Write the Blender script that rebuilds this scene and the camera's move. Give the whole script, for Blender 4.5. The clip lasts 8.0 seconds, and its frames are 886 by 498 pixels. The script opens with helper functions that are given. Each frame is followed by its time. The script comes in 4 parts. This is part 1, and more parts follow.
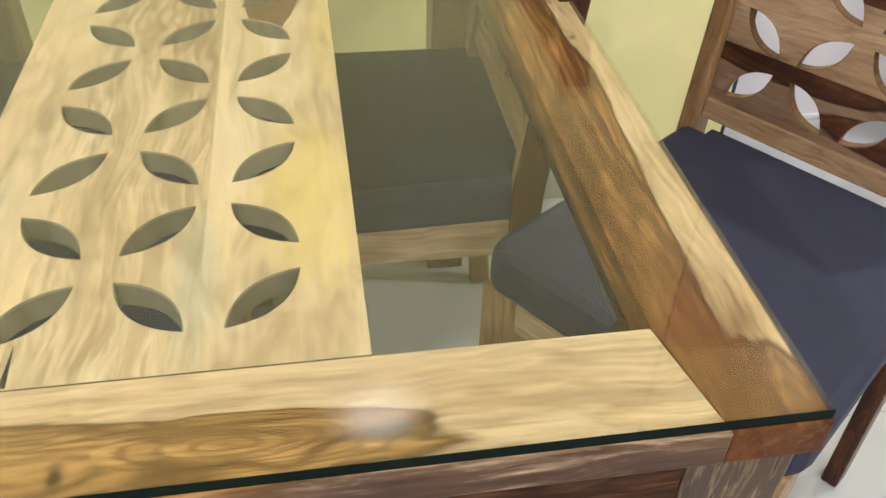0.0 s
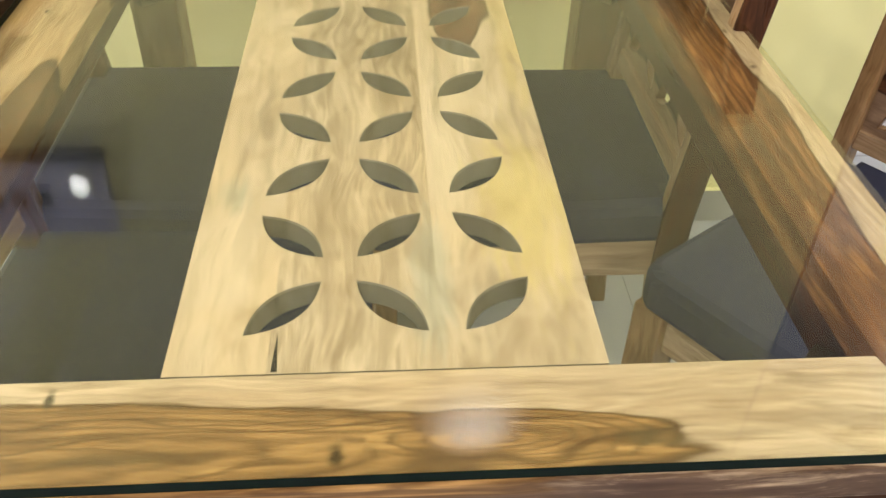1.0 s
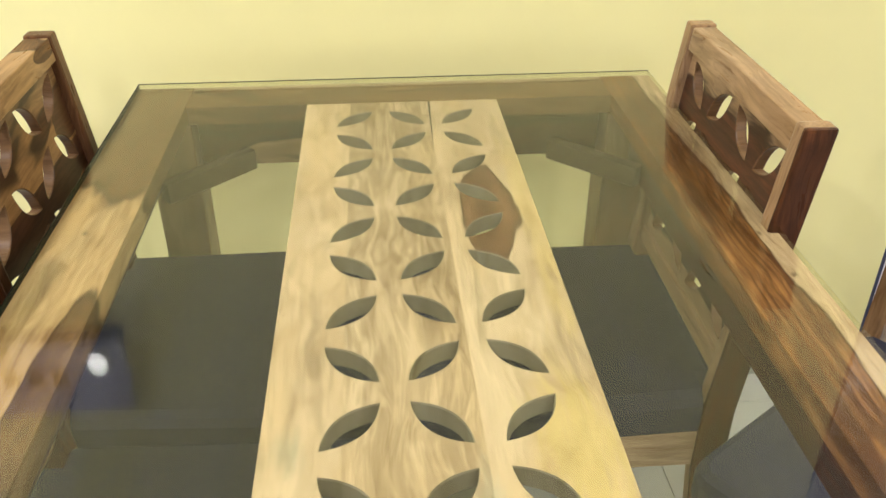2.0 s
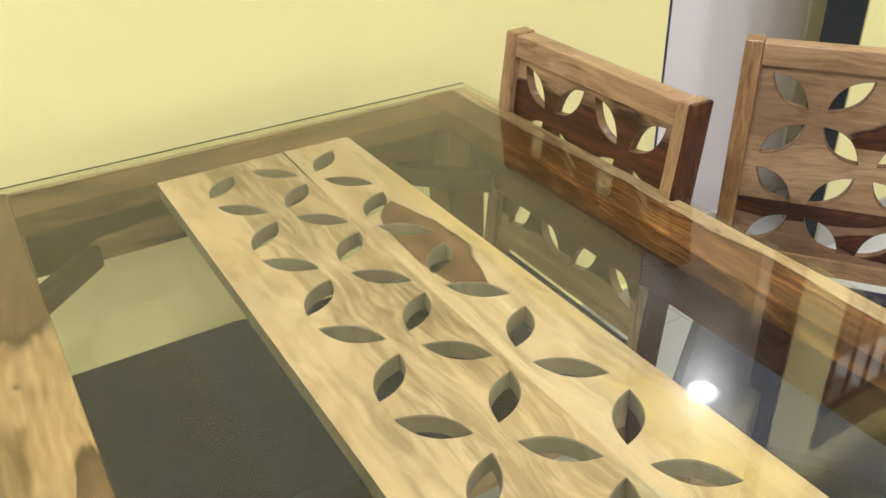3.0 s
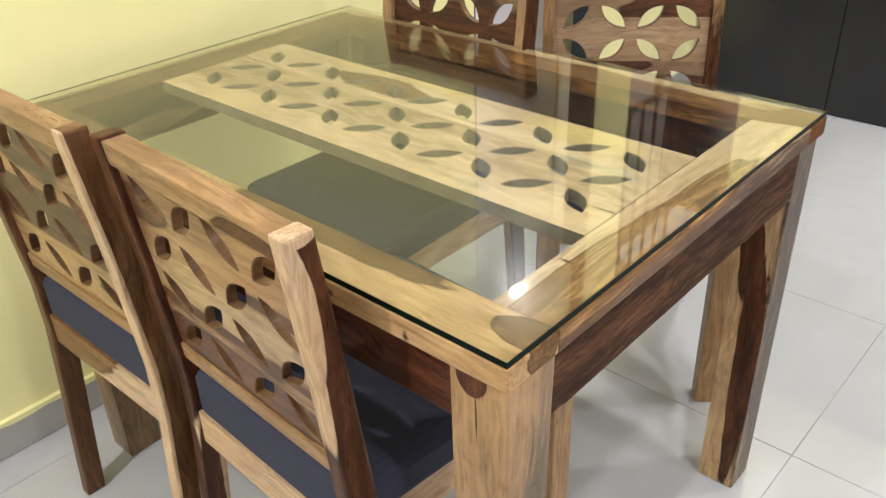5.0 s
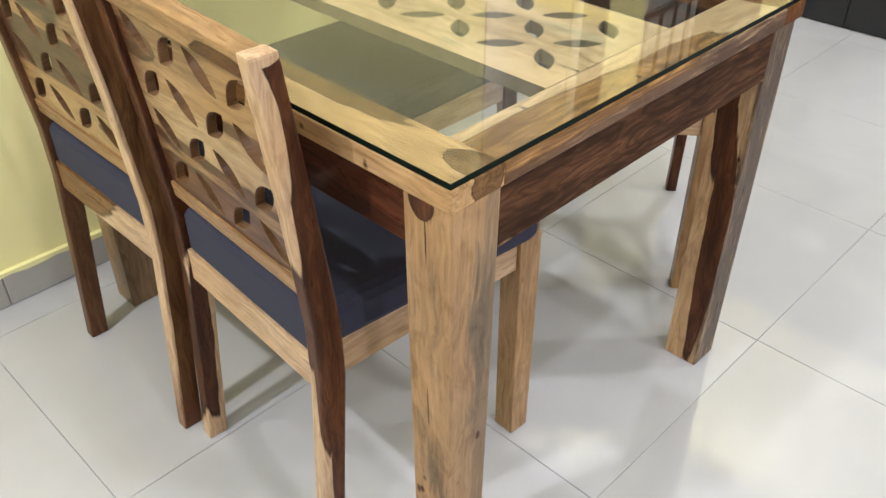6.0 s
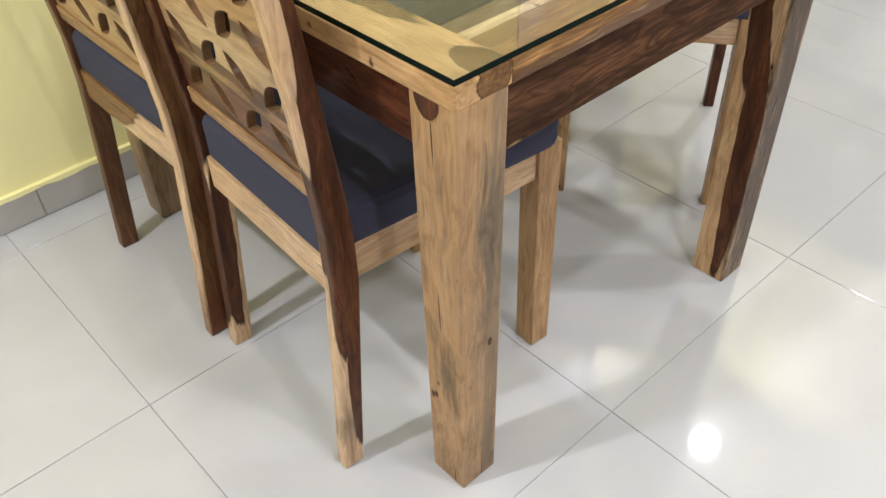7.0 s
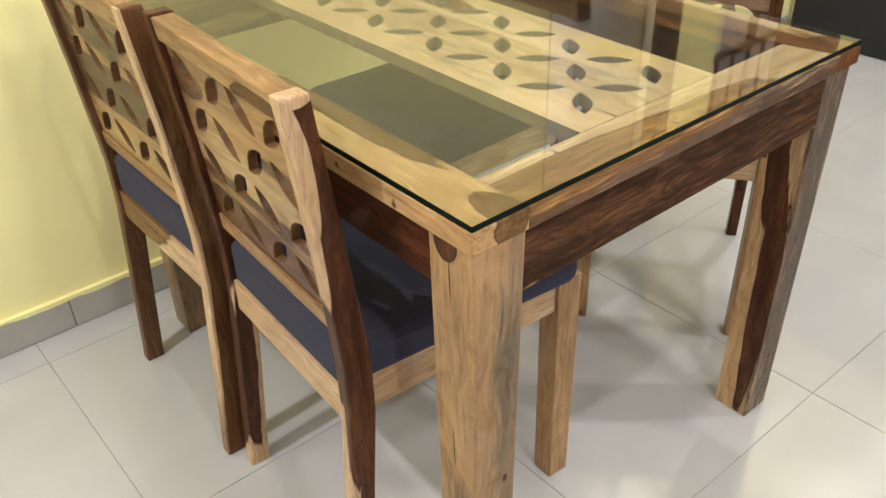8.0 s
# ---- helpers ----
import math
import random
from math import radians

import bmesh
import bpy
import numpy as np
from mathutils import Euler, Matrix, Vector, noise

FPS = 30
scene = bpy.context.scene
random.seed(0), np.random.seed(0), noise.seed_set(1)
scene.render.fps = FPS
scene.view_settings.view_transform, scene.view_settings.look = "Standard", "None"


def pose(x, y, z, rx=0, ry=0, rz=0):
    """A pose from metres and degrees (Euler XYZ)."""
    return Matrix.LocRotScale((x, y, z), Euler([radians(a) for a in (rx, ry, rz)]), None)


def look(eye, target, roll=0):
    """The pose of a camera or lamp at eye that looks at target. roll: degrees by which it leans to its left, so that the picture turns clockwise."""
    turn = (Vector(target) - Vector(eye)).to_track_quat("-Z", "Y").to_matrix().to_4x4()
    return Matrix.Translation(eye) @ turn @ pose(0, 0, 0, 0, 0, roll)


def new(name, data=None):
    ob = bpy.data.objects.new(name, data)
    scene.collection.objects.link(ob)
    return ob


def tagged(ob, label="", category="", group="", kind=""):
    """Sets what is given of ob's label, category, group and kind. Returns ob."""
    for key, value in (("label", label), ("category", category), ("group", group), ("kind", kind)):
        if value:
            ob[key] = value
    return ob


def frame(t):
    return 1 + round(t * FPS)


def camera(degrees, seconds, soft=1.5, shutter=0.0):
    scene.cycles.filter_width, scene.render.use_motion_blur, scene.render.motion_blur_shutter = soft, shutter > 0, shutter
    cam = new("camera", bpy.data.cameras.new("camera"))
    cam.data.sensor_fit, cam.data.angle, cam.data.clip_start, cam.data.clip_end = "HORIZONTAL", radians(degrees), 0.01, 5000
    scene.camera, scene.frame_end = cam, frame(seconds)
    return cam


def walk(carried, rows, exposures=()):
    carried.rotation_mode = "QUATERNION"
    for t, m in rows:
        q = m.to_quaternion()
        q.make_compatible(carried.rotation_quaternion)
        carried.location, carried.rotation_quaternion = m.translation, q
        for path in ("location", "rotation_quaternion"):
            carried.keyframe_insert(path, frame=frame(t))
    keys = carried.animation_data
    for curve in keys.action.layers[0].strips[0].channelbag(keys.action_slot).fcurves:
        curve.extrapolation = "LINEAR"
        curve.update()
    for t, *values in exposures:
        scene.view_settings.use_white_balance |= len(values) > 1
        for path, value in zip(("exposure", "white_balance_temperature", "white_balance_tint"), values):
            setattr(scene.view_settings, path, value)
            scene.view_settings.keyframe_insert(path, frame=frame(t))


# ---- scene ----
cam = camera(55.2, 8.0)
PATH = [
    (0, (0.122, -0.838, 1.173), (0.393, 0.667, -0.115), 1.95),
    (0.5, (0.038, -0.852, 1.177), (0.246, 0.645, -0.133), 2.7),
    (1, (-0.002, -0.851, 1.19), (0.13, 0.691, -0.076), 1.8),
    (1.5, (-0.007, -0.83, 1.249), (0.056, 0.832, 0.138), 0.8),
    (1.7, (-0.004, -0.818, 1.261), (0.037, 0.872, 0.193), 0.6),
    (2.8, (-0.302, -0.645, 1.285), (0.479, 0.893, 0.274), -2.0),
    (3, (-0.352, -0.654, 1.288), (0.522, 0.831, 0.274), -1.5),
    (3.5, (-0.554, -0.788, 1.293), (0.46, 0.622, 0.301), -0.6),
    (4, (-0.702, -0.872, 1.321), (0.395, 0.473, 0.328), -1.0),
    (4.2, (-0.737, -0.884, 1.311), (0.396, 0.437, 0.325), -1.7),
    (5.3, (-0.995, -0.99, 1.302), (0.29, 0.139, 0.266), -1.6),
    (5.5, (-1.004, -1.015, 1.301), (0.266, 0.116, 0.248), -1.2),
    (6, (-0.976, -1.092, 1.257), (0.178, 0.044, 0.083), -0.0),
    (6.5, (-0.96, -1.115, 1.243), (0.09, 0.027, -0.019), -1.1),
    (7, (-0.951, -1.131, 1.226), (0.051, 0.004, -0.08), -2.0),
    (7.2, (-0.947, -1.135, 1.22), (0.059, -0.006, -0.09), -1.7),
    (7.5, (-0.937, -1.152, 1.236), (0.079, 0.01, -0.037), -1.6),
    (8, (-0.935, -1.134, 1.269), (0.121, 0.154, 0.162), -1.6),
]
walk(cam, [(t, look(eye, target, roll)) for t, eye, target, roll in PATH],
     [(0, -0.48, 6500, 10), (0.5, -0.56, 6500, 10), (1.0, -0.50, 6600, 10), (1.5, -0.46, 6700, 10), (3.0, -0.50, 6700, 10), (3.5, -0.52, 6500, 10), (4.2, -0.50, 6600, 10), (5.3, -0.46, 6450, 10), (7.2, -0.46, 6550, 10), (7.6, -0.51, 6700, 10), (8.0, -0.55, 7050, 10)])

# ---- world and lights ----
CEIL = 2.78
world = bpy.data.worlds.new("world")
scene.world = world
world.use_nodes = True
world.node_tree.nodes["Background"].inputs[0].default_value = (0.9, 0.93, 1.0, 1)
world.node_tree.nodes["Background"].inputs[1].default_value = 0.01
# The last three are unseen, added to brighten the walls and floor.
DOWNLIGHTS_AND_FILL = [(2.02, 0.08, 33), (2.11, 1.285, 20), (-1.8, -0.05, 56), (-0.25, -1.3, 22), (-0.6, -2.4, 36), (0.6, -2.9, 36), (2.0, -1.9, 38)]
for lx, ly, watts in DOWNLIGHTS_AND_FILL:
    lamp = bpy.data.lights.new("downlight_and_fill", "AREA")
    lamp.shape, lamp.size, lamp.energy, lamp.color = "DISK", 0.10, watts, (0.945, 0.945, 1.0)
    lamp.spread = radians(165)
    ob = new("downlight_and_fill", lamp)
    ob.location = (lx, ly, CEIL - 0.02)
# Fill light without a fitting, added to brighten the white stairwell wall.
lamp = bpy.data.lights.new("stair_fill", "AREA")
lamp.size, lamp.energy, lamp.color = 0.8, 4.0, (0.9, 0.95, 1.0)
stair_fill = new("stair_fill", lamp)
stair_fill.location = (3.1, 0.7, 2.75)


# ---- materials ----
def mat_new(name):
    m = bpy.data.materials.new(name)
    m.use_nodes = True
    return m, m.node_tree, m.node_tree.nodes["Principled BSDF"]


def nd(tree, kind, **inputs):
    n = tree.nodes.new(kind)
    for k, v in inputs.items():
        key = k.replace("_", " ")
        if hasattr(v, "is_output"):
            tree.links.new(v, n.inputs[key])
        else:
            n.inputs[key].default_value = v
    return n


def math_node(tree, op, a, b=0.0, c=None):
    n = tree.nodes.new("ShaderNodeMath")
    n.operation = op
    for i, v in enumerate((a, b) if c is None else (a, b, c)):
        if hasattr(v, "is_output"):
            tree.links.new(v, n.inputs[i])
        else:
            n.inputs[i].default_value = v
    return n.outputs[0]


def ramp(tree, fac, stops, mode="LINEAR"):
    n = tree.nodes.new("ShaderNodeValToRGB")
    n.color_ramp.interpolation = mode
    while len(n.color_ramp.elements) < len(stops):
        n.color_ramp.elements.new(0.5)
    for e, (p, c) in zip(n.color_ramp.elements, stops):
        e.position, e.color = p, (*c, 1)
    tree.links.new(fac, n.inputs[0])
    return n.outputs[0]


def mix(tree, fac, a, b, mode="MIX"):
    n = tree.nodes.new("ShaderNodeMix")
    n.data_type, n.blend_type = "RGBA", mode
    for i, v in ((0, fac), (6, a), (7, b)):
        if hasattr(v, "is_output"):
            tree.links.new(v, n.inputs[i])
        else:
            n.inputs[i].default_value = v if i == 0 else (*v, 1)
    return n.outputs[2]


def bump(tree, shader, height, strength=0.1, distance=0.002):
    b = tree.nodes.new("ShaderNodeBump")
    b.inputs["Strength"].default_value, b.inputs["Distance"].default_value = strength, distance
    tree.links.new(height, b.inputs["Height"])
    tree.links.new(b.outputs[0], shader.inputs["Normal"])


PALE = ((0.67, 0.49, 0.325), (0.48, 0.32, 0.195))
MUSTARD = ((0.58, 0.39, 0.21), (0.42, 0.255, 0.125))
CREAM = ((0.56, 0.355, 0.18), (0.38, 0.21, 0.098))
BROWN = ((0.22, 0.096, 0.034), (0.085, 0.031, 0.012))
RED = ((0.13, 0.042, 0.020), (0.045, 0.016, 0.010))
UMBER = ((0.26, 0.145, 0.068), (0.10, 0.048, 0.021))
TAN = ((0.46, 0.29, 0.15), (0.27, 0.155, 0.074))
HEART = ((0.15, 0.054, 0.021), (0.050, 0.018, 0.009))
GOLD = ((0.40, 0.205, 0.078), (0.15, 0.064, 0.025))
GREYED = ((0.49, 0.32, 0.178), (0.34, 0.205, 0.105))
HONEY = ((0.42, 0.255, 0.125), (0.19, 0.098, 0.044))


def wood(name, axis, sap=PALE, heart=HEART, amount=0.0, spots=(), seed=0.0, knots=0.35, rough=0.3, stain=0.0, bands=(), tints=(), grain=0.55, clears=(), bend=(), coat=0.0, band_axis=0, marks=(), pale=1.0, figured=0.35, cloudy=0.85):
    """Sheesham. axis: the grain's way (0 x, 1 y, 2 z). spots: heartwood lenses (centre xyz, radii xyz). clears: sapwood lenses. bend: a post's curve (x, z), from which lenses count x. amount: free heartwood, -1 to 1."""
    sap, heart = [tuple(c * pale for c in v) for v in sap], [tuple(c * pale for c in v) for v in heart]
    m, t, bs = mat_new(name)
    co = t.nodes.new("ShaderNodeTexCoord").outputs["Object"]
    info = t.nodes.new("ShaderNodeObjectInfo").outputs["Random"]
    shift = nd(t, "ShaderNodeCombineXYZ", X=math_node(t, "MULTIPLY_ADD", info, 3.1, seed), Y=math_node(t, "MULTIPLY_ADD", info, 5.3, seed * 1.7), Z=math_node(t, "MULTIPLY_ADD", info, 7.7, seed * 0.6)).outputs[0]
    add = t.nodes.new("ShaderNodeVectorMath")
    add.operation = "ADD"
    t.links.new(co, add.inputs[0]), t.links.new(shift, add.inputs[1])
    sep = t.nodes.new("ShaderNodeSeparateXYZ")
    t.links.new(co, sep.inputs[0])
    axes = [sep.outputs[0], sep.outputs[1], sep.outputs[2]]
    if bend:
        axes[0] = math_node(t, "SUBTRACT", axes[0], ramp(t, axes[2], [(z, (x, x, x)) for x, z in bend]))
    index = 0.0
    for edge in bands:
        index = math_node(t, "ADD", index, math_node(t, "GREATER_THAN", sep.outputs[band_axis], edge))
    if bands:
        step = t.nodes.new("ShaderNodeVectorMath")
        step.operation = "ADD"
        t.links.new(add.outputs[0], step.inputs[0])
        t.links.new(nd(t, "ShaderNodeCombineXYZ", X=math_node(t, "MULTIPLY", index, 2.3), Y=math_node(t, "MULTIPLY", index, 4.1), Z=math_node(t, "MULTIPLY", index, 1.7)).outputs[0], step.inputs[1])
        add = step

    def clipped(v, span):
        """Keeps a lens inside one glued board, from height span[0] to span[1]."""
        inside = math_node(t, "MULTIPLY", math_node(t, "GREATER_THAN", axes[2], span[0]), math_node(t, "LESS_THAN", axes[2], span[1]))
        return math_node(t, "MULTIPLY_ADD", inside, math_node(t, "ADD", v, 1.0), -1.0)

    def stretched(along, across):
        mp = t.nodes.new("ShaderNodeMapping")
        t.links.new(add.outputs[0], mp.inputs[0])
        sc = [across] * 3
        sc[axis] = along
        mp.inputs["Scale"].default_value = sc
        return mp.outputs[0]

    wander = nd(t, "ShaderNodeTexNoise", Vector=add.outputs[0], Scale=7.0, Detail=2.0)
    centred = t.nodes.new("ShaderNodeVectorMath")
    centred.operation = "MULTIPLY_ADD"
    t.links.new(wander.outputs["Color"], centred.inputs[0])
    centred.inputs[1].default_value = (0.035, 0.035, 0.035)
    t.links.new(add.outputs[0], centred.inputs[2])
    add = centred
    broad = nd(t, "ShaderNodeTexNoise", Vector=stretched(2.2, 9.0), Scale=1.0, Detail=3.0, Distortion=0.6).outputs[0]
    swirl = nd(t, "ShaderNodeTexNoise", Vector=stretched(0.9, 13.0), Scale=1.0, Detail=3.0, Roughness=0.45, Distortion=0.6).outputs[0]
    fine = nd(t, "ShaderNodeTexNoise", Vector=stretched(6.0, 150.0), Scale=1.0, Detail=3.0, Roughness=0.6).outputs[0]
    lines = math_node(t, "FRACT", math_node(t, "MULTIPLY", swirl, 13.0))
    lines = math_node(t, "ABSOLUTE", math_node(t, "MULTIPLY_ADD", lines, 2.0, -1.0))
    lines2 = math_node(t, "FRACT", math_node(t, "MULTIPLY", swirl, 37.0))
    lines2 = math_node(t, "ABSOLUTE", math_node(t, "MULTIPLY_ADD", lines2, 2.0, -1.0))
    # sapwood
    streak = nd(t, "ShaderNodeTexNoise", Vector=stretched(3.0, 70.0), Scale=1.0, Detail=4.0, Roughness=0.6, Distortion=0.7).outputs[0]
    figure = math_node(t, "ADD", math_node(t, "MULTIPLY", lines, 0.36 * grain), math_node(t, "MULTIPLY", broad, 1.0 - 0.36 * grain))
    light = mix(t, ramp(t, figure, [(0.32, (0, 0, 0)), (0.66, (1, 1, 1))]), sap[0], sap[1])
    light = mix(t, math_node(t, "MULTIPLY", ramp(t, streak, [(0.47, (0, 0, 0)), (0.66, (1, 1, 1))]), grain), light, tuple(c * 0.72 for c in sap[1]))
    light = mix(t, math_node(t, "MULTIPLY", ramp(t, lines2, [(0.02, (1, 1, 1)), (0.30, (0, 0, 0))]), grain * 0.35), light, tuple(c * 0.6 for c in sap[1]))
    warm = nd(t, "ShaderNodeTexNoise", Vector=stretched(2.5, 5.0), Scale=1.3, Detail=2.0, Distortion=0.8).outputs[0]
    light = mix(t, ramp(t, warm, [(0.48, (0, 0, 0)), (0.72, (0.55, 0.55, 0.55))]), light, (sap[0][0] * 0.97, sap[0][1] * 0.87, sap[0][2] * 0.68))
    light = mix(t, math_node(t, "MULTIPLY", ramp(t, fine, [(0.48, (0, 0, 0)), (0.66, (1, 1, 1))]), 0.2 + grain * 0.3), light, tuple(c * 0.55 for c in sap[1]))
    if stain:
        blot = nd(t, "ShaderNodeTexNoise", Vector=stretched(5.0, 38.0), Scale=1.0, Detail=8.0, Roughness=0.7).outputs[0]
        light = mix(t, math_node(t, "MULTIPLY", ramp(t, blot, [(0.53, (0, 0, 0)), (0.64, (1, 1, 1))]), stain), light, (0.13, 0.105, 0.075))
    if bands and band_axis == 0:
        middle = math_node(t, "ADD", math_node(t, "COMPARE", index, 1.0, 0.1), math_node(t, "MULTIPLY", math_node(t, "COMPARE", index, 2.0, 0.1), 0.25))
        wavy = nd(t, "ShaderNodeTexNoise", Vector=stretched(9.0, 85.0), Scale=1.0, Detail=7.0, Roughness=0.68, Distortion=1.0).outputs[0]
        patch = ramp(t, broad, [(0.36, (0.5, 0.5, 0.5)), (0.60, (1, 1, 1))])
        light = mix(t, math_node(t, "MULTIPLY", math_node(t, "MULTIPLY", middle, patch), 0.40), light, tuple(c * 0.75 for c in sap[1]))
        light = mix(t, math_node(t, "MULTIPLY", math_node(t, "MULTIPLY", middle, math_node(t, "MULTIPLY", patch, ramp(t, wavy, [(0.43, (0, 0, 0)), (0.57, (1, 1, 1))]))), 0.95), light, (0.31, 0.205, 0.115))
    blur = nd(t, "ShaderNodeTexNoise", Vector=stretched(9.0, 115.0), Scale=1.0, Detail=6.0, Roughness=0.65).outputs[0]
    for centre, radii, tint, strength, *span in tints:
        parts = []
        for i in range(3):
            d = math_node(t, "DIVIDE", math_node(t, "SUBTRACT", axes[i], centre[i]), radii[i])
            parts.append(math_node(t, "MULTIPLY", d, d))
        r = math_node(t, "SQRT", math_node(t, "ADD", math_node(t, "ADD", parts[0], parts[1]), parts[2]))
        v = math_node(t, "ADD", math_node(t, "SUBTRACT", 1.0, r), math_node(t, "MULTIPLY_ADD", blur, 2.2, -1.1))
        v = clipped(v, span) if span else v
        light = mix(t, math_node(t, "MULTIPLY", ramp(t, v, [(0.0, (0, 0, 0)), (0.6, (1, 1, 1))]), strength), light, tint)
    # heartwood with dark figure lines
    mottle = nd(t, "ShaderNodeTexNoise", Vector=stretched(4.0, 34.0), Scale=1.0, Detail=6.0, Roughness=0.62, Distortion=0.9).outputs[0]
    dark = mix(t, ramp(t, mottle, [(0.36, (1, 1, 1)), (0.62, (0, 0, 0))]), heart[0], heart[1])
    dark = mix(t, math_node(t, "MULTIPLY", ramp(t, lines, [(0.05, (1, 1, 1)), (0.45, (0, 0, 0))]), figured), dark, tuple(c * 0.6 for c in heart[1]))
    dark = mix(t, math_node(t, "MULTIPLY", ramp(t, lines2, [(0.05, (1, 1, 1)), (0.5, (0, 0, 0))]), 0.22), dark, tuple(c * 0.5 for c in heart[1]))
    dark = mix(t, math_node(t, "MULTIPLY", ramp(t, fine, [(0.46, (0, 0, 0)), (0.66, (1, 1, 1))]), 0.45), dark, tuple(c * 0.7 for c in heart[1]))
    mask = math_node(t, "ADD", math_node(t, "MULTIPLY_ADD", broad, 2.2, -1.1), amount - 0.35)
    wob = nd(t, "ShaderNodeTexNoise", Vector=stretched(3.2, 20.0), Scale=1.0, Detail=4.0, Roughness=0.55).outputs[0]
    for centre, radii, *span in spots:
        parts = []
        for i in range(3):
            d = math_node(t, "DIVIDE", math_node(t, "SUBTRACT", axes[i], centre[i]), radii[i])
            parts.append(math_node(t, "MULTIPLY", d, d))
        r = math_node(t, "SQRT", math_node(t, "ADD", math_node(t, "ADD", parts[0], parts[1]), parts[2]))
        v = math_node(t, "ADD", math_node(t, "SUBTRACT", 1.0, r), math_node(t, "MULTIPLY_ADD", wob, 1.0, -0.5))
        mask = math_node(t, "MAXIMUM", mask, clipped(v, span) if span else v)
    for centre, radii in clears:
        parts = []
        for i in range(3):
            d = math_node(t, "DIVIDE", math_node(t, "SUBTRACT", axes[i], centre[i]), radii[i])
            parts.append(math_node(t, "MULTIPLY", d, d))
        r = math_node(t, "SQRT", math_node(t, "ADD", math_node(t, "ADD", parts[0], parts[1]), parts[2]))
        v = math_node(t, "ADD", math_node(t, "SUBTRACT", r, 1.0), math_node(t, "MULTIPLY_ADD", wob, 0.7, -0.35))
        mask = math_node(t, "MINIMUM", mask, v)
    rings = math_node(t, "FRACT", math_node(t, "MULTIPLY_ADD", mask, 6.5, math_node(t, "MULTIPLY", fine, 0.5)))
    rings = math_node(t, "ABSOLUTE", math_node(t, "MULTIPLY_ADD", rings, 2.0, -1.0))
    dark = mix(t, math_node(t, "MULTIPLY", ramp(t, rings, [(0.0, (1, 1, 1)), (0.55, (0, 0, 0))]), 1.0 * figured), dark, tuple(c * 0.7 for c in heart[1]))
    col = mix(t, ramp(t, mask, [(0.0, (0, 0, 0)), (0.06, (1, 1, 1))]), light, dark)
    rim = math_node(t, "SUBTRACT", 1.0, math_node(t, "ABSOLUTE", math_node(t, "MULTIPLY", math_node(t, "SUBTRACT", mask, 0.04), 14.0)))
    col = mix(t, math_node(t, "MULTIPLY", math_node(t, "MAXIMUM", rim, 0.0), 0.85), col, tuple(c * 0.5 for c in heart[1]))
    for centre, radii, tint, strength in marks:
        parts = []
        for i in range(3):
            d = math_node(t, "DIVIDE", math_node(t, "SUBTRACT", axes[i], centre[i]), radii[i])
            parts.append(math_node(t, "MULTIPLY", d, d))
        r = math_node(t, "SQRT", math_node(t, "ADD", math_node(t, "ADD", parts[0], parts[1]), parts[2]))
        v = math_node(t, "ADD", math_node(t, "SUBTRACT", 1.0, r), math_node(t, "MULTIPLY_ADD", blur, 2.0, -1.0))
        col = mix(t, math_node(t, "MULTIPLY", ramp(t, v, [(0.0, (0, 0, 0)), (0.7, (1, 1, 1))]), strength), col, tint)
    # open fibres and cloudy mottling over all of it
    fibre = nd(t, "ShaderNodeTexNoise", Vector=stretched(9.0, 190.0), Scale=1.0, Detail=4.0, Roughness=0.65, Distortion=0.4).outputs[0]
    cloud = nd(t, "ShaderNodeTexNoise", Vector=stretched(10.0, 26.0), Scale=1.0, Detail=6.0, Roughness=0.62, Distortion=1.1).outputs[0]
    share = min(0.5, grain)
    grainy = math_node(t, "ADD", math_node(t, "MULTIPLY", fibre, share), math_node(t, "MULTIPLY", cloud, 1.0 - share))
    col = mix(t, cloudy, col, ramp(t, grainy, [(0.36, (0.62, 0.55, 0.47)), (0.49, (0.96, 0.95, 0.93)), (0.62, (1.12, 1.12, 1.12))]), "MULTIPLY")
    # small knots and worm marks
    mp = stretched(11.0, 17.0)
    vor = nd(t, "ShaderNodeTexVoronoi", Vector=mp, Scale=1.0)
    k = ramp(t, vor.outputs["Distance"], [(0.03, (1, 1, 1)), (0.085, (0, 0, 0))])
    pick = nd(t, "ShaderNodeSeparateColor", Color=vor.outputs["Color"]).outputs[0]
    k = math_node(t, "MULTIPLY", k, math_node(t, "LESS_THAN", pick, knots))
    col = mix(t, math_node(t, "MULTIPLY", k, 0.8), col, (0.06, 0.03, 0.015))
    t.links.new(col, bs.inputs["Base Color"])
    rg = math_node(t, "MULTIPLY_ADD", fine, 0.18, rough - 0.09)
    t.links.new(rg, bs.inputs["Roughness"])
    bs.inputs["Coat Weight"].default_value, bs.inputs["Coat Roughness"].default_value = coat, 0.13
    bs.inputs["Specular IOR Level"].default_value = 0.35 if coat else 0.06 if rough >= 0.5 else 0.17
    h = math_node(t, "ADD", math_node(t, "MULTIPLY", fine, 0.12), math_node(t, "ADD", math_node(t, "MULTIPLY", streak, 0.2), math_node(t, "MULTIPLY", broad, 0.8)))
    bump(t, bs, h, 0.08, 0.001)
    return m


